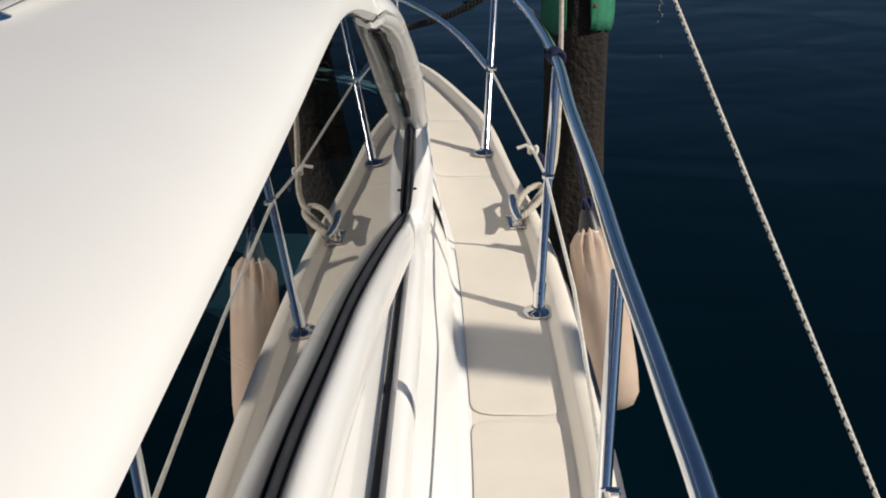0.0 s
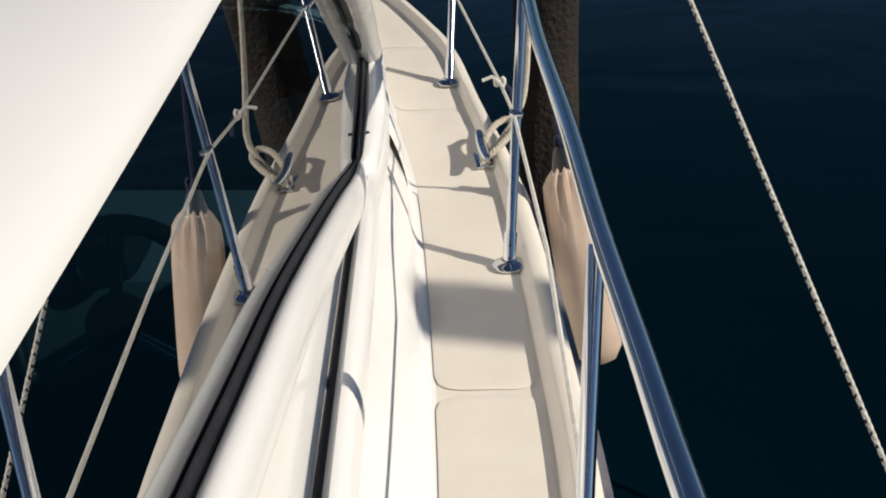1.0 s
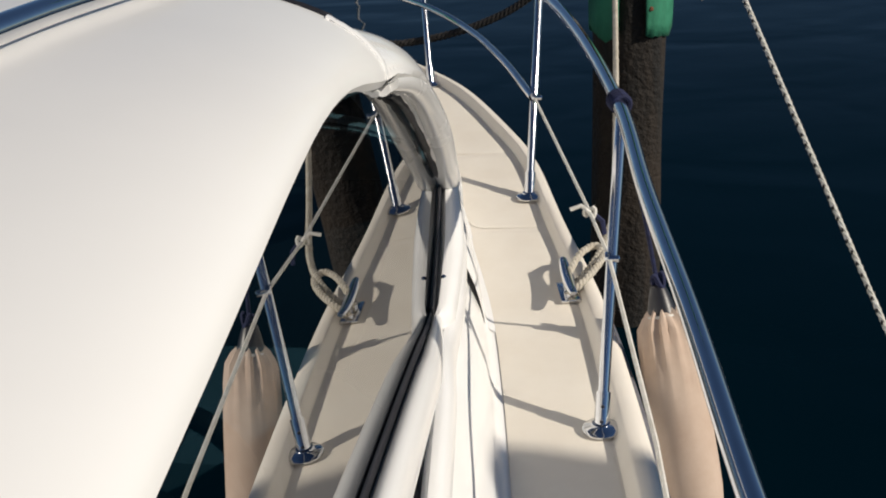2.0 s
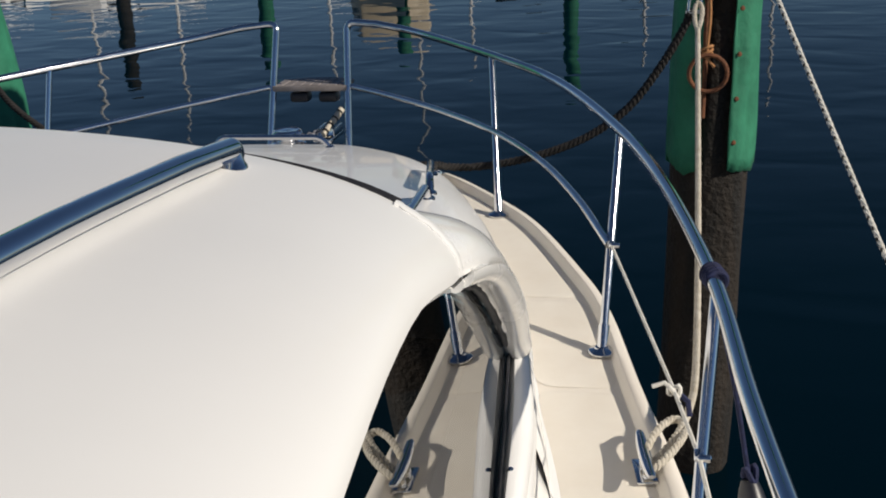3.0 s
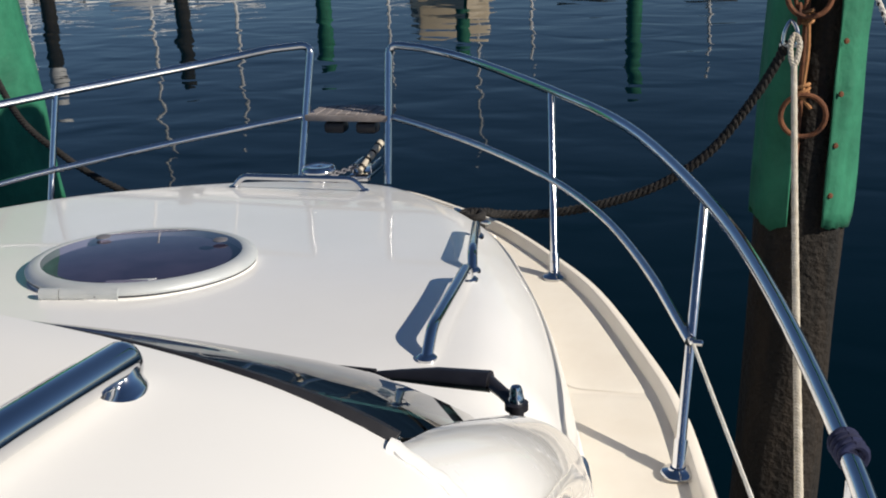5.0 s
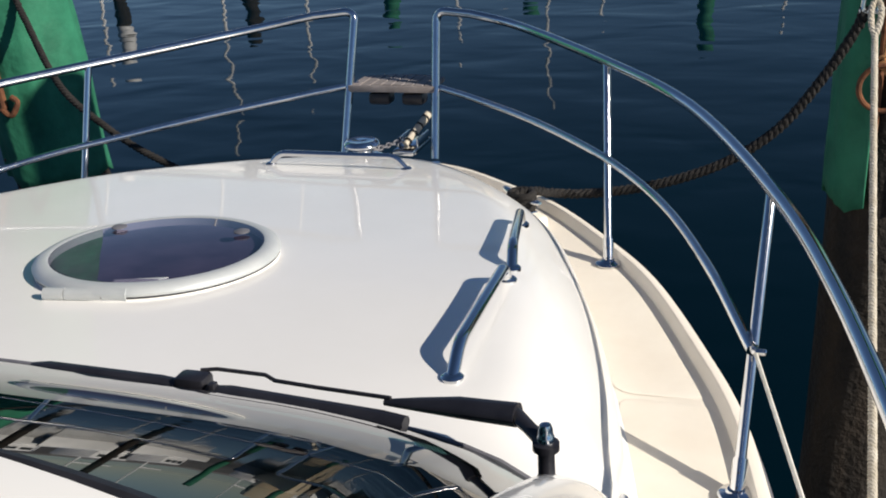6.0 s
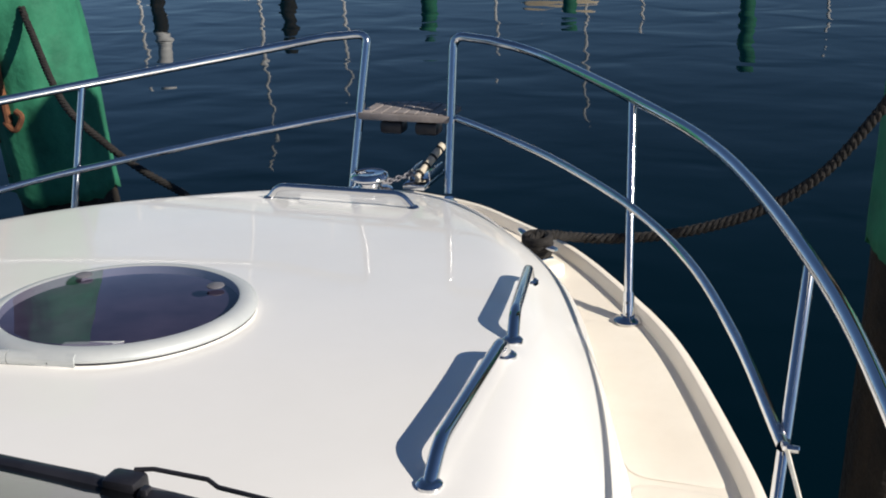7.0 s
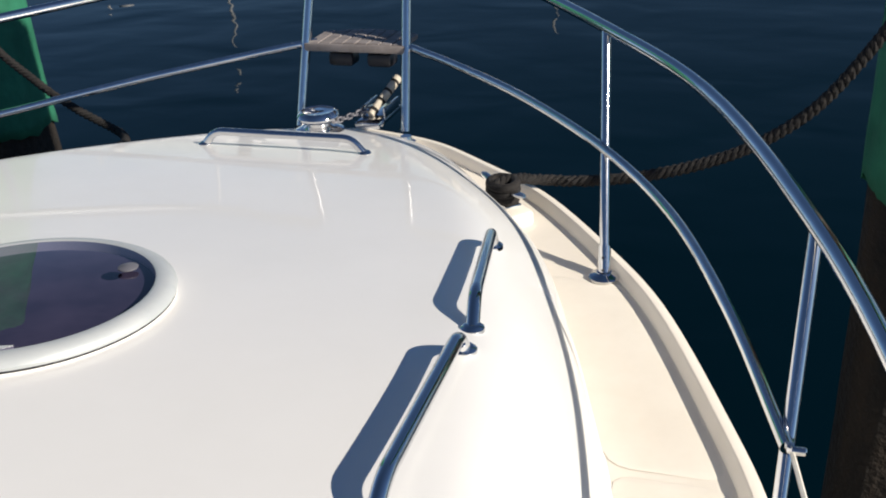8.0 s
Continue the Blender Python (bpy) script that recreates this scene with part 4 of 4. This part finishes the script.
def build_wiper(s):
    w = empty("windscreen_wiper", (s * 1.163, 0.572, coach_z(1.163, 0.572)), "black windscreen wiper parked along the glass", "wiper", "windscreen wipers")
    def f(x, y, z):
        return Vector((s * x, y, z - 0.014))
    bm = bmesh.new()
    zc = coach_z(1.163, 0.572)
    turned(bm, [(0.018, -0.02), (0.018, 0.05), (0.016, 0.055), (0.012, 0.060), (0.012, 0.098), (0.019, 0.101), (0.019, 0.112), (0.010, 0.114)], Matrix.Translation(f(1.163, 0.572, zc + 0.014)), 16)
    part("pivot", bm, BLACKPLASTIC, w)
    bm = bmesh.new()
    turned(bm, [(0.0125, 0.113), (0.0125, 0.122), (0.0110, 0.124), (0.0105, 0.133), (0.008, 0.140), (0.001, 0.143)], Matrix.Translation(f(1.163, 0.572, zc + 0.014)), 12)
    part("pivot_nut", bm, STEEL, w, "chrome acorn nut")
    bm = bmesh.new()
    tube(bm, [f(1.163, 0.572, 0.500), f(1.135, 0.595, 0.508), f(1.105, 0.625, 0.512)], [0.013, 0.011, 0.013], 10, 0.8)
    part("knuckle", bm, BLACKPLASTIC, w)
    bm = bmesh.new()
    tube(bm, [f(1.11, 0.622, 0.512), f(1.02, 0.633, 0.508), f(0.96, 0.637, 0.504), f(0.90, 0.640, 0.500)], [0.021, 0.019, 0.013, 0.006], 10, 0.85)
    part("arm_cover", bm, BLACKPLASTIC, w)
    bm = bmesh.new()
    tube(bm, [f(0.91, 0.640, 0.508), f(0.78, 0.660, 0.502), f(0.705, 0.668, 0.502), f(0.685, 0.676, 0.506), f(0.60, 0.676, 0.508), f(0.575, 0.667, 0.508)], 0.0035, 8)
    part("arm_rod", bm, BLACKPLASTIC, w)
    bm = bmesh.new()
    block(bm, f(0.570, 0.650, 0.492), (0.055, 0.040, 0.034), 0.008)
    block(bm, f(0.612, 0.636, 0.490), (0.012, 0.016, 0.030), 0.003)
    part("blade_clip", bm, BLACKPLASTIC, w)
    for a, b in (((0.26, 0.655), (0.545, 0.645)), ((0.60, 0.640), (0.945, 0.605))):
        bm = bmesh.new()
        path = [f(a[0] + (b[0] - a[0]) * k / 8, a[1] + (b[1] - a[1]) * k / 8, 0.488) for k in range(9)]
        tube(bm, path, [0.011] + [0.0175] * 7 + [0.014], 10, 0.8)
        part("blade", bm, BLACKPLASTIC, w)


build_wiper(1)
build_wiper(-1)


# ---- fenders ----
def build_fender(top, low, s):
    top, low = Vector(top), Vector(low)
    fd = empty("fender", top, "long fender in a beige gathered canvas cover beside the hull", "fender", "fenders")
    ax = (low - top)
    m = aim(top, ax)
    L = ax.length
    rnd = random.Random(4)
    bm = bmesh.new()
    rings = []
    prof = [(0.030, 0.0), (0.042, 0.012), (0.056, 0.035), (0.062, 0.075), (0.067, 0.13), (0.069, 0.22), (0.069, 0.34), (0.068, L - 0.10), (0.062, L - 0.04), (0.042, L - 0.008), (0.02, L)]
    for r, z in prof:
        fold = max(0.0, 1 - z / 0.15)
        rings.append([bm.verts.new(m @ Vector((r * q * math.cos(a), r * q * math.sin(a), z + 0.006 * fold * math.sin(9 * a)))) for k in range(48) for a in (2 * math.pi * k / 48,) for q in (1 + 0.13 * fold * math.sin(13 * a + 0.6 * math.sin(3 * a)),)])
    for a, b in zip(rings, rings[1:]):
        for k in range(48):
            bm.faces.new((a[k], a[(k + 1) % 48], b[(k + 1) % 48], b[k]))
    bm.faces.new(rings[-1])
    part("cover", bm, CANVAS, fd)
    bm = bmesh.new()
    turned(bm, [(0.034, 0.01), (0.030, -0.01), (0.022, -0.04), (0.016, -0.055), (0.010, -0.058)], m, 20)
    part("eye", bm, BLACKPLASTIC, fd, "black moulded end")
    bm = bmesh.new()
    tube(bm, [m @ Vector((0.036 * math.cos(a), 0.036 * math.sin(a), 0.012)) for a in (2 * math.pi * k / 24 for k in range(25))], 0.004, 6, caps=False)
    part("drawstring", bm, WHITECORD, fd)
    bm = bmesh.new()
    d = m @ Vector((0.081, 0, 0.30))
    block(bm, m @ Vector((-0.066, -0.02, 0.30)), (0.02, 0.02, 0.012), 0.004)
    part("toggle", bm, BLACKPLASTIC, fd)
    rp = empty("fender_line", (s * 1.648, 0.45, 0.515), "navy blue cord hitched round the top rail", "rope", "fender lines")
    bm = bmesh.new()
    e = m @ Vector((0, 0, -0.05))
    r0 = Vector((s * 1.650, 0.45, 0.50))
    tube(bm, spline([r0, r0.lerp(e, 0.5) + Vector((0.004, 0, 0)), e], 6), 0.005, 8)
    part("cord", bm, BLUECORD, rp)
    bm = bmesh.new()
    kn = [e + Vector((0.012 * math.cos(a), 0.012 * math.sin(a), 0.02 + 0.014 * math.sin(2 * a))) for a in (2 * math.pi * k / 16 for k in range(17))]
    tube(bm, kn, 0.006, 7)
    part("knot", bm, BLUECORD, rp)
    for k in range(4):
        bm = bmesh.new()
        c = Vector((s * (1.643 + 0.0035 * k), 0.475 - 0.014 * k, 0.515))
        ax2 = Vector((s * 0.15, -1, 0.0)).normalized()
        u = Vector((0, 0, 1))
        v = ax2.cross(u)
        tube(bm, [c + (u * math.cos(a) + v * math.sin(a)) * 0.0185 + ax2 * 0.004 * math.sin(a) for a in (2 * math.pi * i / 20 for i in range(21))], 0.0052, 8, caps=False)
        part("turn", bm, BLUECORD, rp)


build_fender((1.735, 0.445, 0.035), (1.812, 0.27, -0.43), 1)


# ---- ropes ----
def build_ropes():
    th = Vector((1.626, 2.644, 0.66))
    rope = empty("mooring_line", (1.60, 0.80, 0.0), "cream three-strand mooring line from cleat to pile", "rope", "mooring lines")
    laid_rope(spline([th, (1.630, 2.2, 0.40), (1.632, 1.75, 0.205), (1.630, 1.30, 0.085), (1.624, 1.0, 0.050), (1.612, 0.86, 0.045), (1.590, 0.77, 0.028), (1.550, 0.71, -0.004), (1.520, 0.69, -0.018)], 6), 0.0095, 0.034, CREAMROPE, rope, "strand")
    laid_rope(spline([(1.518, 0.655, -0.022), (1.546, 0.66, -0.002), (1.587, 0.715, 0.022), (1.603, 0.785, 0.030), (1.578, 0.815, 0.034), (1.545, 0.775, 0.030), (1.522, 0.73, 0.008), (1.512, 0.70, -0.018), (1.530, 0.665, -0.024)], 8), 0.0095, 0.034, CREAMROPE, rope, "loop")
    # spliced eye at the pile
    laid_rope(spline([th, th + Vector((0.010, 0.01, 0.03)), th + Vector((0.014, 0.03, 0.07)), th + Vector((0.0, 0.05, 0.09)), th + Vector((-0.012, 0.03, 0.07)), th + Vector((-0.010, 0.01, 0.03)), th], 6), 0.0095, 0.034, CREAMROPE, rope, "eye_splice")

    dark = empty("mooring_line", (0.62, 2.66, 0.12), "heavy dark mooring rope sagging from bow cleat to pile", "rope", "mooring lines")
    laid_rope(spline([(0.58, 2.60, 0.155), (0.62, 2.66, 0.155), (0.68, 2.755, 0.121), (0.78, 2.765, 0.120), (0.94, 2.76, 0.146), (1.096, 2.76, 0.190), (1.244, 2.76, 0.257), (1.383, 2.76, 0.364), (1.50, 2.76, 0.520), (1.58, 2.755, 0.66), (1.60, 2.75, 0.72)], 8), 0.0165, 0.06, BLACKROPE, dark, "strand")
    for k in range(3):
        bm = bmesh.new()
        c = Vector((0.60, 2.625, 0.128 + 0.014 * k))
        tube(bm, [c + Vector((0.045 * math.cos(a) * 0.8 - 0.02 * math.sin(a), 0.045 * math.sin(a), 0.006 * math.sin(a + k))) for a in (2 * math.pi * i / 20 for i in range(21))], 0.013, 8, caps=False)
        part("turn", bm, BLACKROPE, dark)

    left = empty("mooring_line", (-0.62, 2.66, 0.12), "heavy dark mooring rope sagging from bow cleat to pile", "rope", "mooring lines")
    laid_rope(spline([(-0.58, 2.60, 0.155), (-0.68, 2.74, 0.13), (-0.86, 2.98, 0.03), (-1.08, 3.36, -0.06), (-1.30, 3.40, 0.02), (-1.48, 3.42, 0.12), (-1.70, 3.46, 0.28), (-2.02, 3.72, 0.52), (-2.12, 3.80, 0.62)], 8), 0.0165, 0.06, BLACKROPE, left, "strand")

    stay = empty("braided_line", (1.80, 2.86, 1.0), "pale braided line with dark flecks running from pile to water", "rope", "mooring lines")
    p0 = Vector((1.796, 2.86, 1.0))
    d = Vector((0.553, -1.56, -1.30)).normalized()
    laid_rope([p0 + d * (0.35 * k) for k in range(11)], 0.0086, 0.07, WHITECORD, stay)
    bm = bmesh.new()
    for k in range(90):
        c = p0 + d * (0.1 + 3.5 * k / 90)
        block(bm, c + Vector((-0.006, -0.010, 0.003)), (0.006, 0.006, 0.011))
    tagged(part("fleck", bm, BLACKROPE, stay), kind="stuff")


build_ropes()


# ---- piles ----
def build_pile(at, lean, r, foot, top, sleeve_from, label, torn=0.0, gap=None, seed=1):
    at, lean = Vector(at), Vector(lean)
    rnd = random.Random(seed)
    pl = empty("mooring_pile", at + lean * foot + Vector((0, 0, foot)), label, "pile", "mooring piles")

    def ring(z, rad, wob):
        c = at + lean * z + Vector((0, 0, z))
        return [c + Vector((math.cos(a), math.sin(a), 0)) * (rad + wob * noise.noise(Vector((math.cos(a) * 2, math.sin(a) * 2, z * 1.6 + seed * 7)))) for a in (2 * math.pi * k / 40 for k in range(40))]
    bm = bmesh.new()
    n = 40
    rows = [ring(foot + (top - foot) * k / n, r * (1.02 - 0.05 * k / n), 0.022) for k in range(n + 1)]
    loft(bm, rows, close=True)
    bm.faces.new([bm.verts.new(v) for v in rows[-1]])
    part("shaft", bm, PILEWOOD, pl, "wet timber shaft, coloured darker for shade")
    bm = bmesh.new()
    n, segs = 44, 64
    grid = []
    for k in range(n + 1):
        row = []
        for j in range(segs + 1):
            a = 2 * math.pi * j / segs
            if gap:
                a = gap[1] + (2 * math.pi - (gap[1] - gap[0])) * j / segs
            edge = 0.09 * noise.noise(Vector((a * 1.7, seed * 3.1, 0))) + 0.03 * noise.noise(Vector((a * 6, seed, 2)))
            z = sleeve_from + torn * edge / 0.09 + (top - 0.02 - sleeve_from) * k / n
            if gap and j in (0, 1, segs - 1, segs):
                a += 0.06 * noise.noise(Vector((z * 5, j, seed)))
            c = at + lean * z + Vector((0, 0, z))
            w = 0.014 * noise.noise(Vector((math.cos(a) * 2.2, math.sin(a) * 2.2, z * 2.2))) + 0.005 * noise.noise(Vector((a * 7, z * 3, seed)))
            flare = 0.012 if gap and j in (0, segs) else 0.0
            row.append(c + Vector((math.cos(a), math.sin(a), 0)) * (r * 1.075 + 0.008 + w + flare))
        grid.append(row)
    loft(bm, grid)
    sl = part("sleeve", bm, GREENWRAP, pl, "green plastic sleeve with torn lower edge")
    mod = sl.modifiers.new("thickness", "SOLIDIFY")
    mod.thickness = 0.006
    # nail heads along the seam
    for k in range(7):
        z = sleeve_from + 0.12 + 0.17 * k
        a = (gap[1] + 0.12) if gap else -0.9 + 0.05 * k
        bm = bmesh.new()
        c = at + lean * z + Vector((math.cos(a) * (r * 1.075 + 0.015), math.sin(a) * (r * 1.075 + 0.015), z))
        turned(bm, [(0.010, 0), (0.008, 0.005), (0.002, 0.007)], aim(c, (math.cos(a), math.sin(a), 0)), 10)
        part("nail", bm, RUST, pl, "rusty nail head")
    return pl


build_pile((1.68, 2.99, 0), (0.035, 0.0, 0), 0.150, WATER_Z - 0.9, 2.4, 0.08, "mooring pile in a torn green sleeve with rusty rings", 0.06, (-1.85, -1.2), 3)
build_pile((-2.21, 4.0, 0), (-0.10, 0.0, 0), 0.225, WATER_Z - 0.9, 2.3, -0.30, "thick mooring pile in a worn green plastic sleeve", 0.05, (-3.5, -2.35), 5)
# Unseen pile, added only so its shadow falls across the starboard side deck.
build_pile((7.45, -1.54, 0), (0.0, 0.0, 0), 0.108, WATER_Z - 0.9, 3.53, 0.2, "unseen pile added to cast a shadow band across the side deck", 0.05, None, 8)


def build_ironwork():
    iron = empty("pile_ironwork", (1.655, 2.83, 0.6), "rusty iron bar with two rings on the pile", "ring", "pile irons")
    bm = bmesh.new()
    tube(bm, [(1.668, 2.822, 1.5), (1.664, 2.820, 0.9), (1.655, 2.822, 0.45), (1.650, 2.825, 0.30)], 0.010, 8)
    part("bar", bm, RUST, iron)
    for z, rr, tilt in ((0.86, 0.068, 0.25), (0.475, 0.070, -0.1)):
        bm = bmesh.new()
        c = Vector((1.668, 2.80, z))
        tube(bm, [c + Vector((rr * math.cos(a), tilt * rr * math.sin(a), rr * math.sin(a))) for a in (2 * math.pi * k / 32 for k in range(33))], 0.0085, 8, caps=False)
        part("ring", bm, RUST, iron)
    for k in range(11):
        bm = bmesh.new()
        c = Vector((1.640 + 0.004 * math.sin(k), 2.805, 0.80 + 0.045 * k))
        wide = Vector((1, 0, 0)) if k % 2 else Vector((0, 1, 0))
        tube(bm, [c + Vector((0, 0, 0.031 * math.cos(t))) + wide * 0.017 * math.sin(t) for t in (2 * math.pi * i / 14 for i in range(15))], 0.0065, 7, caps=False)
        part("chain_link", bm, RUST, iron)
    sh = empty("shackle", (1.60, 2.70, 0.74), "galvanised shackle joining rope eye and chain", "shackle")
    bm = bmesh.new()
    tube(bm, spline([(1.592, 2.745, 0.715), (1.597, 2.75, 0.755), (1.615, 2.755, 0.785), (1.634, 2.745, 0.755), (1.637, 2.735, 0.715)], 5), 0.0065, 8)
    part("bow", bm, WORNSTEEL, sh)
    bm = bmesh.new()
    tube(bm, [(1.583, 2.746, 0.712), (1.648, 2.734, 0.712)], 0.007, 8)
    part("pin", bm, ALUMINIUM, sh)
    cord = empty("lashing", (1.66, 2.80, 0.62), "orange cord lashed round the iron bar", "rope")
    for z in (0.78, 0.545):
        bm = bmesh.new()
        for k in range(3):
            c = Vector((1.662, 2.812, z + 0.012 * k))
            tube(bm, [c + Vector((0.020 * math.cos(a), 0.016 * math.sin(a), 0.008 * math.sin(a + k))) for a in (2 * math.pi * i / 16 for i in range(17))], 0.006, 7, caps=False)
        part("turns", bm, ORANGECORD, cord)
    bm = bmesh.new()
    tube(bm, spline([(1.668, 2.80, 0.80), (1.672, 2.795, 0.68), (1.664, 2.80, 0.545), (1.69, 2.79, 0.50)], 5), 0.006, 7)
    part("tail", bm, ORANGECORD, cord)
    li = empty("pile_ironwork", (-2.33, 3.74, 0.3), "rusty iron bar with a shackle on the pile", "ring", "pile irons")
    bm = bmesh.new()
    tube(bm, [(-2.31, 3.745, 0.75), (-2.27, 3.735, 0.45), (-2.245, 3.735, 0.10)], 0.018, 8)
    part("bar", bm, RUST, li)
    bm = bmesh.new()
    tube(bm, spline([(-2.26, 3.73, 0.10), (-2.20, 3.72, 0.07), (-2.16, 3.73, 0.13), (-2.19, 3.73, 0.16)], 5), 0.014, 8)
    part("hook", bm, RUST, li)


build_ironwork()


# ---- far side of the basin ----
def far_at(az, dist):
    a = radians(az)
    return Vector((1.5 + dist * math.sin(a), -1.2 + dist * math.cos(a), 0))


def far_pile(az, dist, h, r, green, seed):
    p = far_at(az, dist)
    pl = empty("far_pile", (p.x, p.y, WATER_Z - 0.6), "distant mooring pile across the basin", "pile", "distant piles")
    bm = bmesh.new()
    turned(bm, [(r, WATER_Z - 0.6), (r, WATER_Z + h * 0.5), (r * 0.95, WATER_Z + h - 0.02), (r * 0.8, WATER_Z + h)], Matrix.Translation((p.x, p.y, 0)), 14)
    part("shaft", bm, PILEWOOD, pl)
    if green != "none":
        bm = bmesh.new()
        lo = 0.25 if green == "green" else 0.72
        turned(bm, [(r * 1.08, WATER_Z + h * lo), (r * 1.08, WATER_Z + h * 0.99)], Matrix.Translation((p.x, p.y, 0)), 14)
        part("sleeve", bm, GREENWRAP if green == "green" else WHITEHULL, pl)


for k, (az, dist, h, green) in enumerate(((-33.2, 32, 3.1, "white"), (-27.2, 32, 2.9, "none"), (-20.5, 32, 2.65, "green"), (-13.8, 33, 2.6, "green"), (-5.5, 32, 3.7, "green"), (-39.0, 33, 3.0, "none"), (1.5, 33, 3.2, "green"))):
    far_pile(az, dist, h, 0.19, green, k)


def far_boat(az, dist, length, height, mat, mast, turn=0.0):
    p = far_at(az, dist)
    m = Matrix.Translation((p.x, p.y, WATER_Z)) @ Euler((0, 0, radians(turn))).to_matrix().to_4x4()
    b = empty("far_boat", (p.x, p.y, WATER_Z - 0.3), "distant moored boat across the basin", "boat", "distant boats")
    bm = bmesh.new()
    rows = []
    for k in range(13):
        t = k / 12
        w = length * 0.17 * (1 - max(0, t - 0.35) ** 2 / 0.43) + 0.02
        y = length * (t - 0.5)
        sh = height * 0.45 * (1 + 0.25 * t * t)
        rows.append([m @ Vector(v) for v in ((-w * 0.7, y, -0.3), (-w * 0.95, y, sh * 0.4), (-w, y, sh), (-w * 0.9, y, sh + 0.05), (0, y, sh + 0.1), (w * 0.9, y, sh + 0.05), (w, y, sh), (w * 0.95, y, sh * 0.4), (w * 0.7, y, -0.3))])
    r = loft(bm, rows)
    bm.faces.new(r[0])
    part("hull", bm, mat, b)
    bm = bmesh.new()
    block(bm, None, (length * 0.24, length * 0.42, height * 0.5), 0.12, m @ Matrix.Translation((0, -length * 0.06, height * 0.72)))
    part("cabin", bm, mat, b)
    for sx in (-1, 1):
        for k in range(3):
            bm = bmesh.new()
            block(bm, None, (0.02, length * 0.09, height * 0.16), 0.004, m @ Matrix.Translation((sx * length * 0.121, -length * 0.18 + length * 0.12 * k, height * 0.8)))
            part("window", bm, DARKTRIM, b)
    if mast:
        bm = bmesh.new()
        tube(bm, [m @ Vector((0, 0.2, height * 0.5)), m @ Vector((0, 0.2, mast))], [0.06, 0.045], 8)
        part("mast", bm, WHITEHULL, b)
        bm = bmesh.new()
        tube(bm, [m @ Vector((0, 0.2, height + 0.5)), m @ Vector((0, -length * 0.4, height + 0.55))], 0.05, 8)
        part("boom", bm, WHITEHULL, b)


for az, dist, length, height, mat, mast, turn in ((-34.0, 42, 7.5, 1.5, WHITEHULL, 5.2, 170), (-28.5, 41, 8.0, 1.6, WHITEHULL, 8.0, 178), (-24.6, 42, 7.0, 1.5, WHITEHULL, 6.4, 184), (-17.3, 43, 7.0, 1.6, WHITEHULL, 5.2, 176), (-14.4, 37, 9.0, 2.55, CREAMHULL, 0, 200), (-13.0, 44, 7.0, 1.6, WHITEHULL, 8.4, 182), (-10.4, 43, 7.0, 1.5, WHITEHULL, 4.6, 180), (-7.8, 38, 6.5, 1.7, DARKTRIM, 0, 175), (-2.0, 40, 7.0, 1.9, DARKTRIM, 4.2, 185), (4.0, 42, 8.0, 1.6, WHITEHULL, 6.0, 178), (-40.0, 42, 7.5, 1.5, WHITEHULL, 6.0, 176)):
    far_boat(az, dist, length, height, mat, mast, turn)

bm = bmesh.new()
block(bm, (-10, 62, WATER_Z + 0.2), (160, 12, 2.2), 0.08)
tagged(part("quay", bm, CONCRETE), "low concrete quay across the basin", "quay", kind="structure")
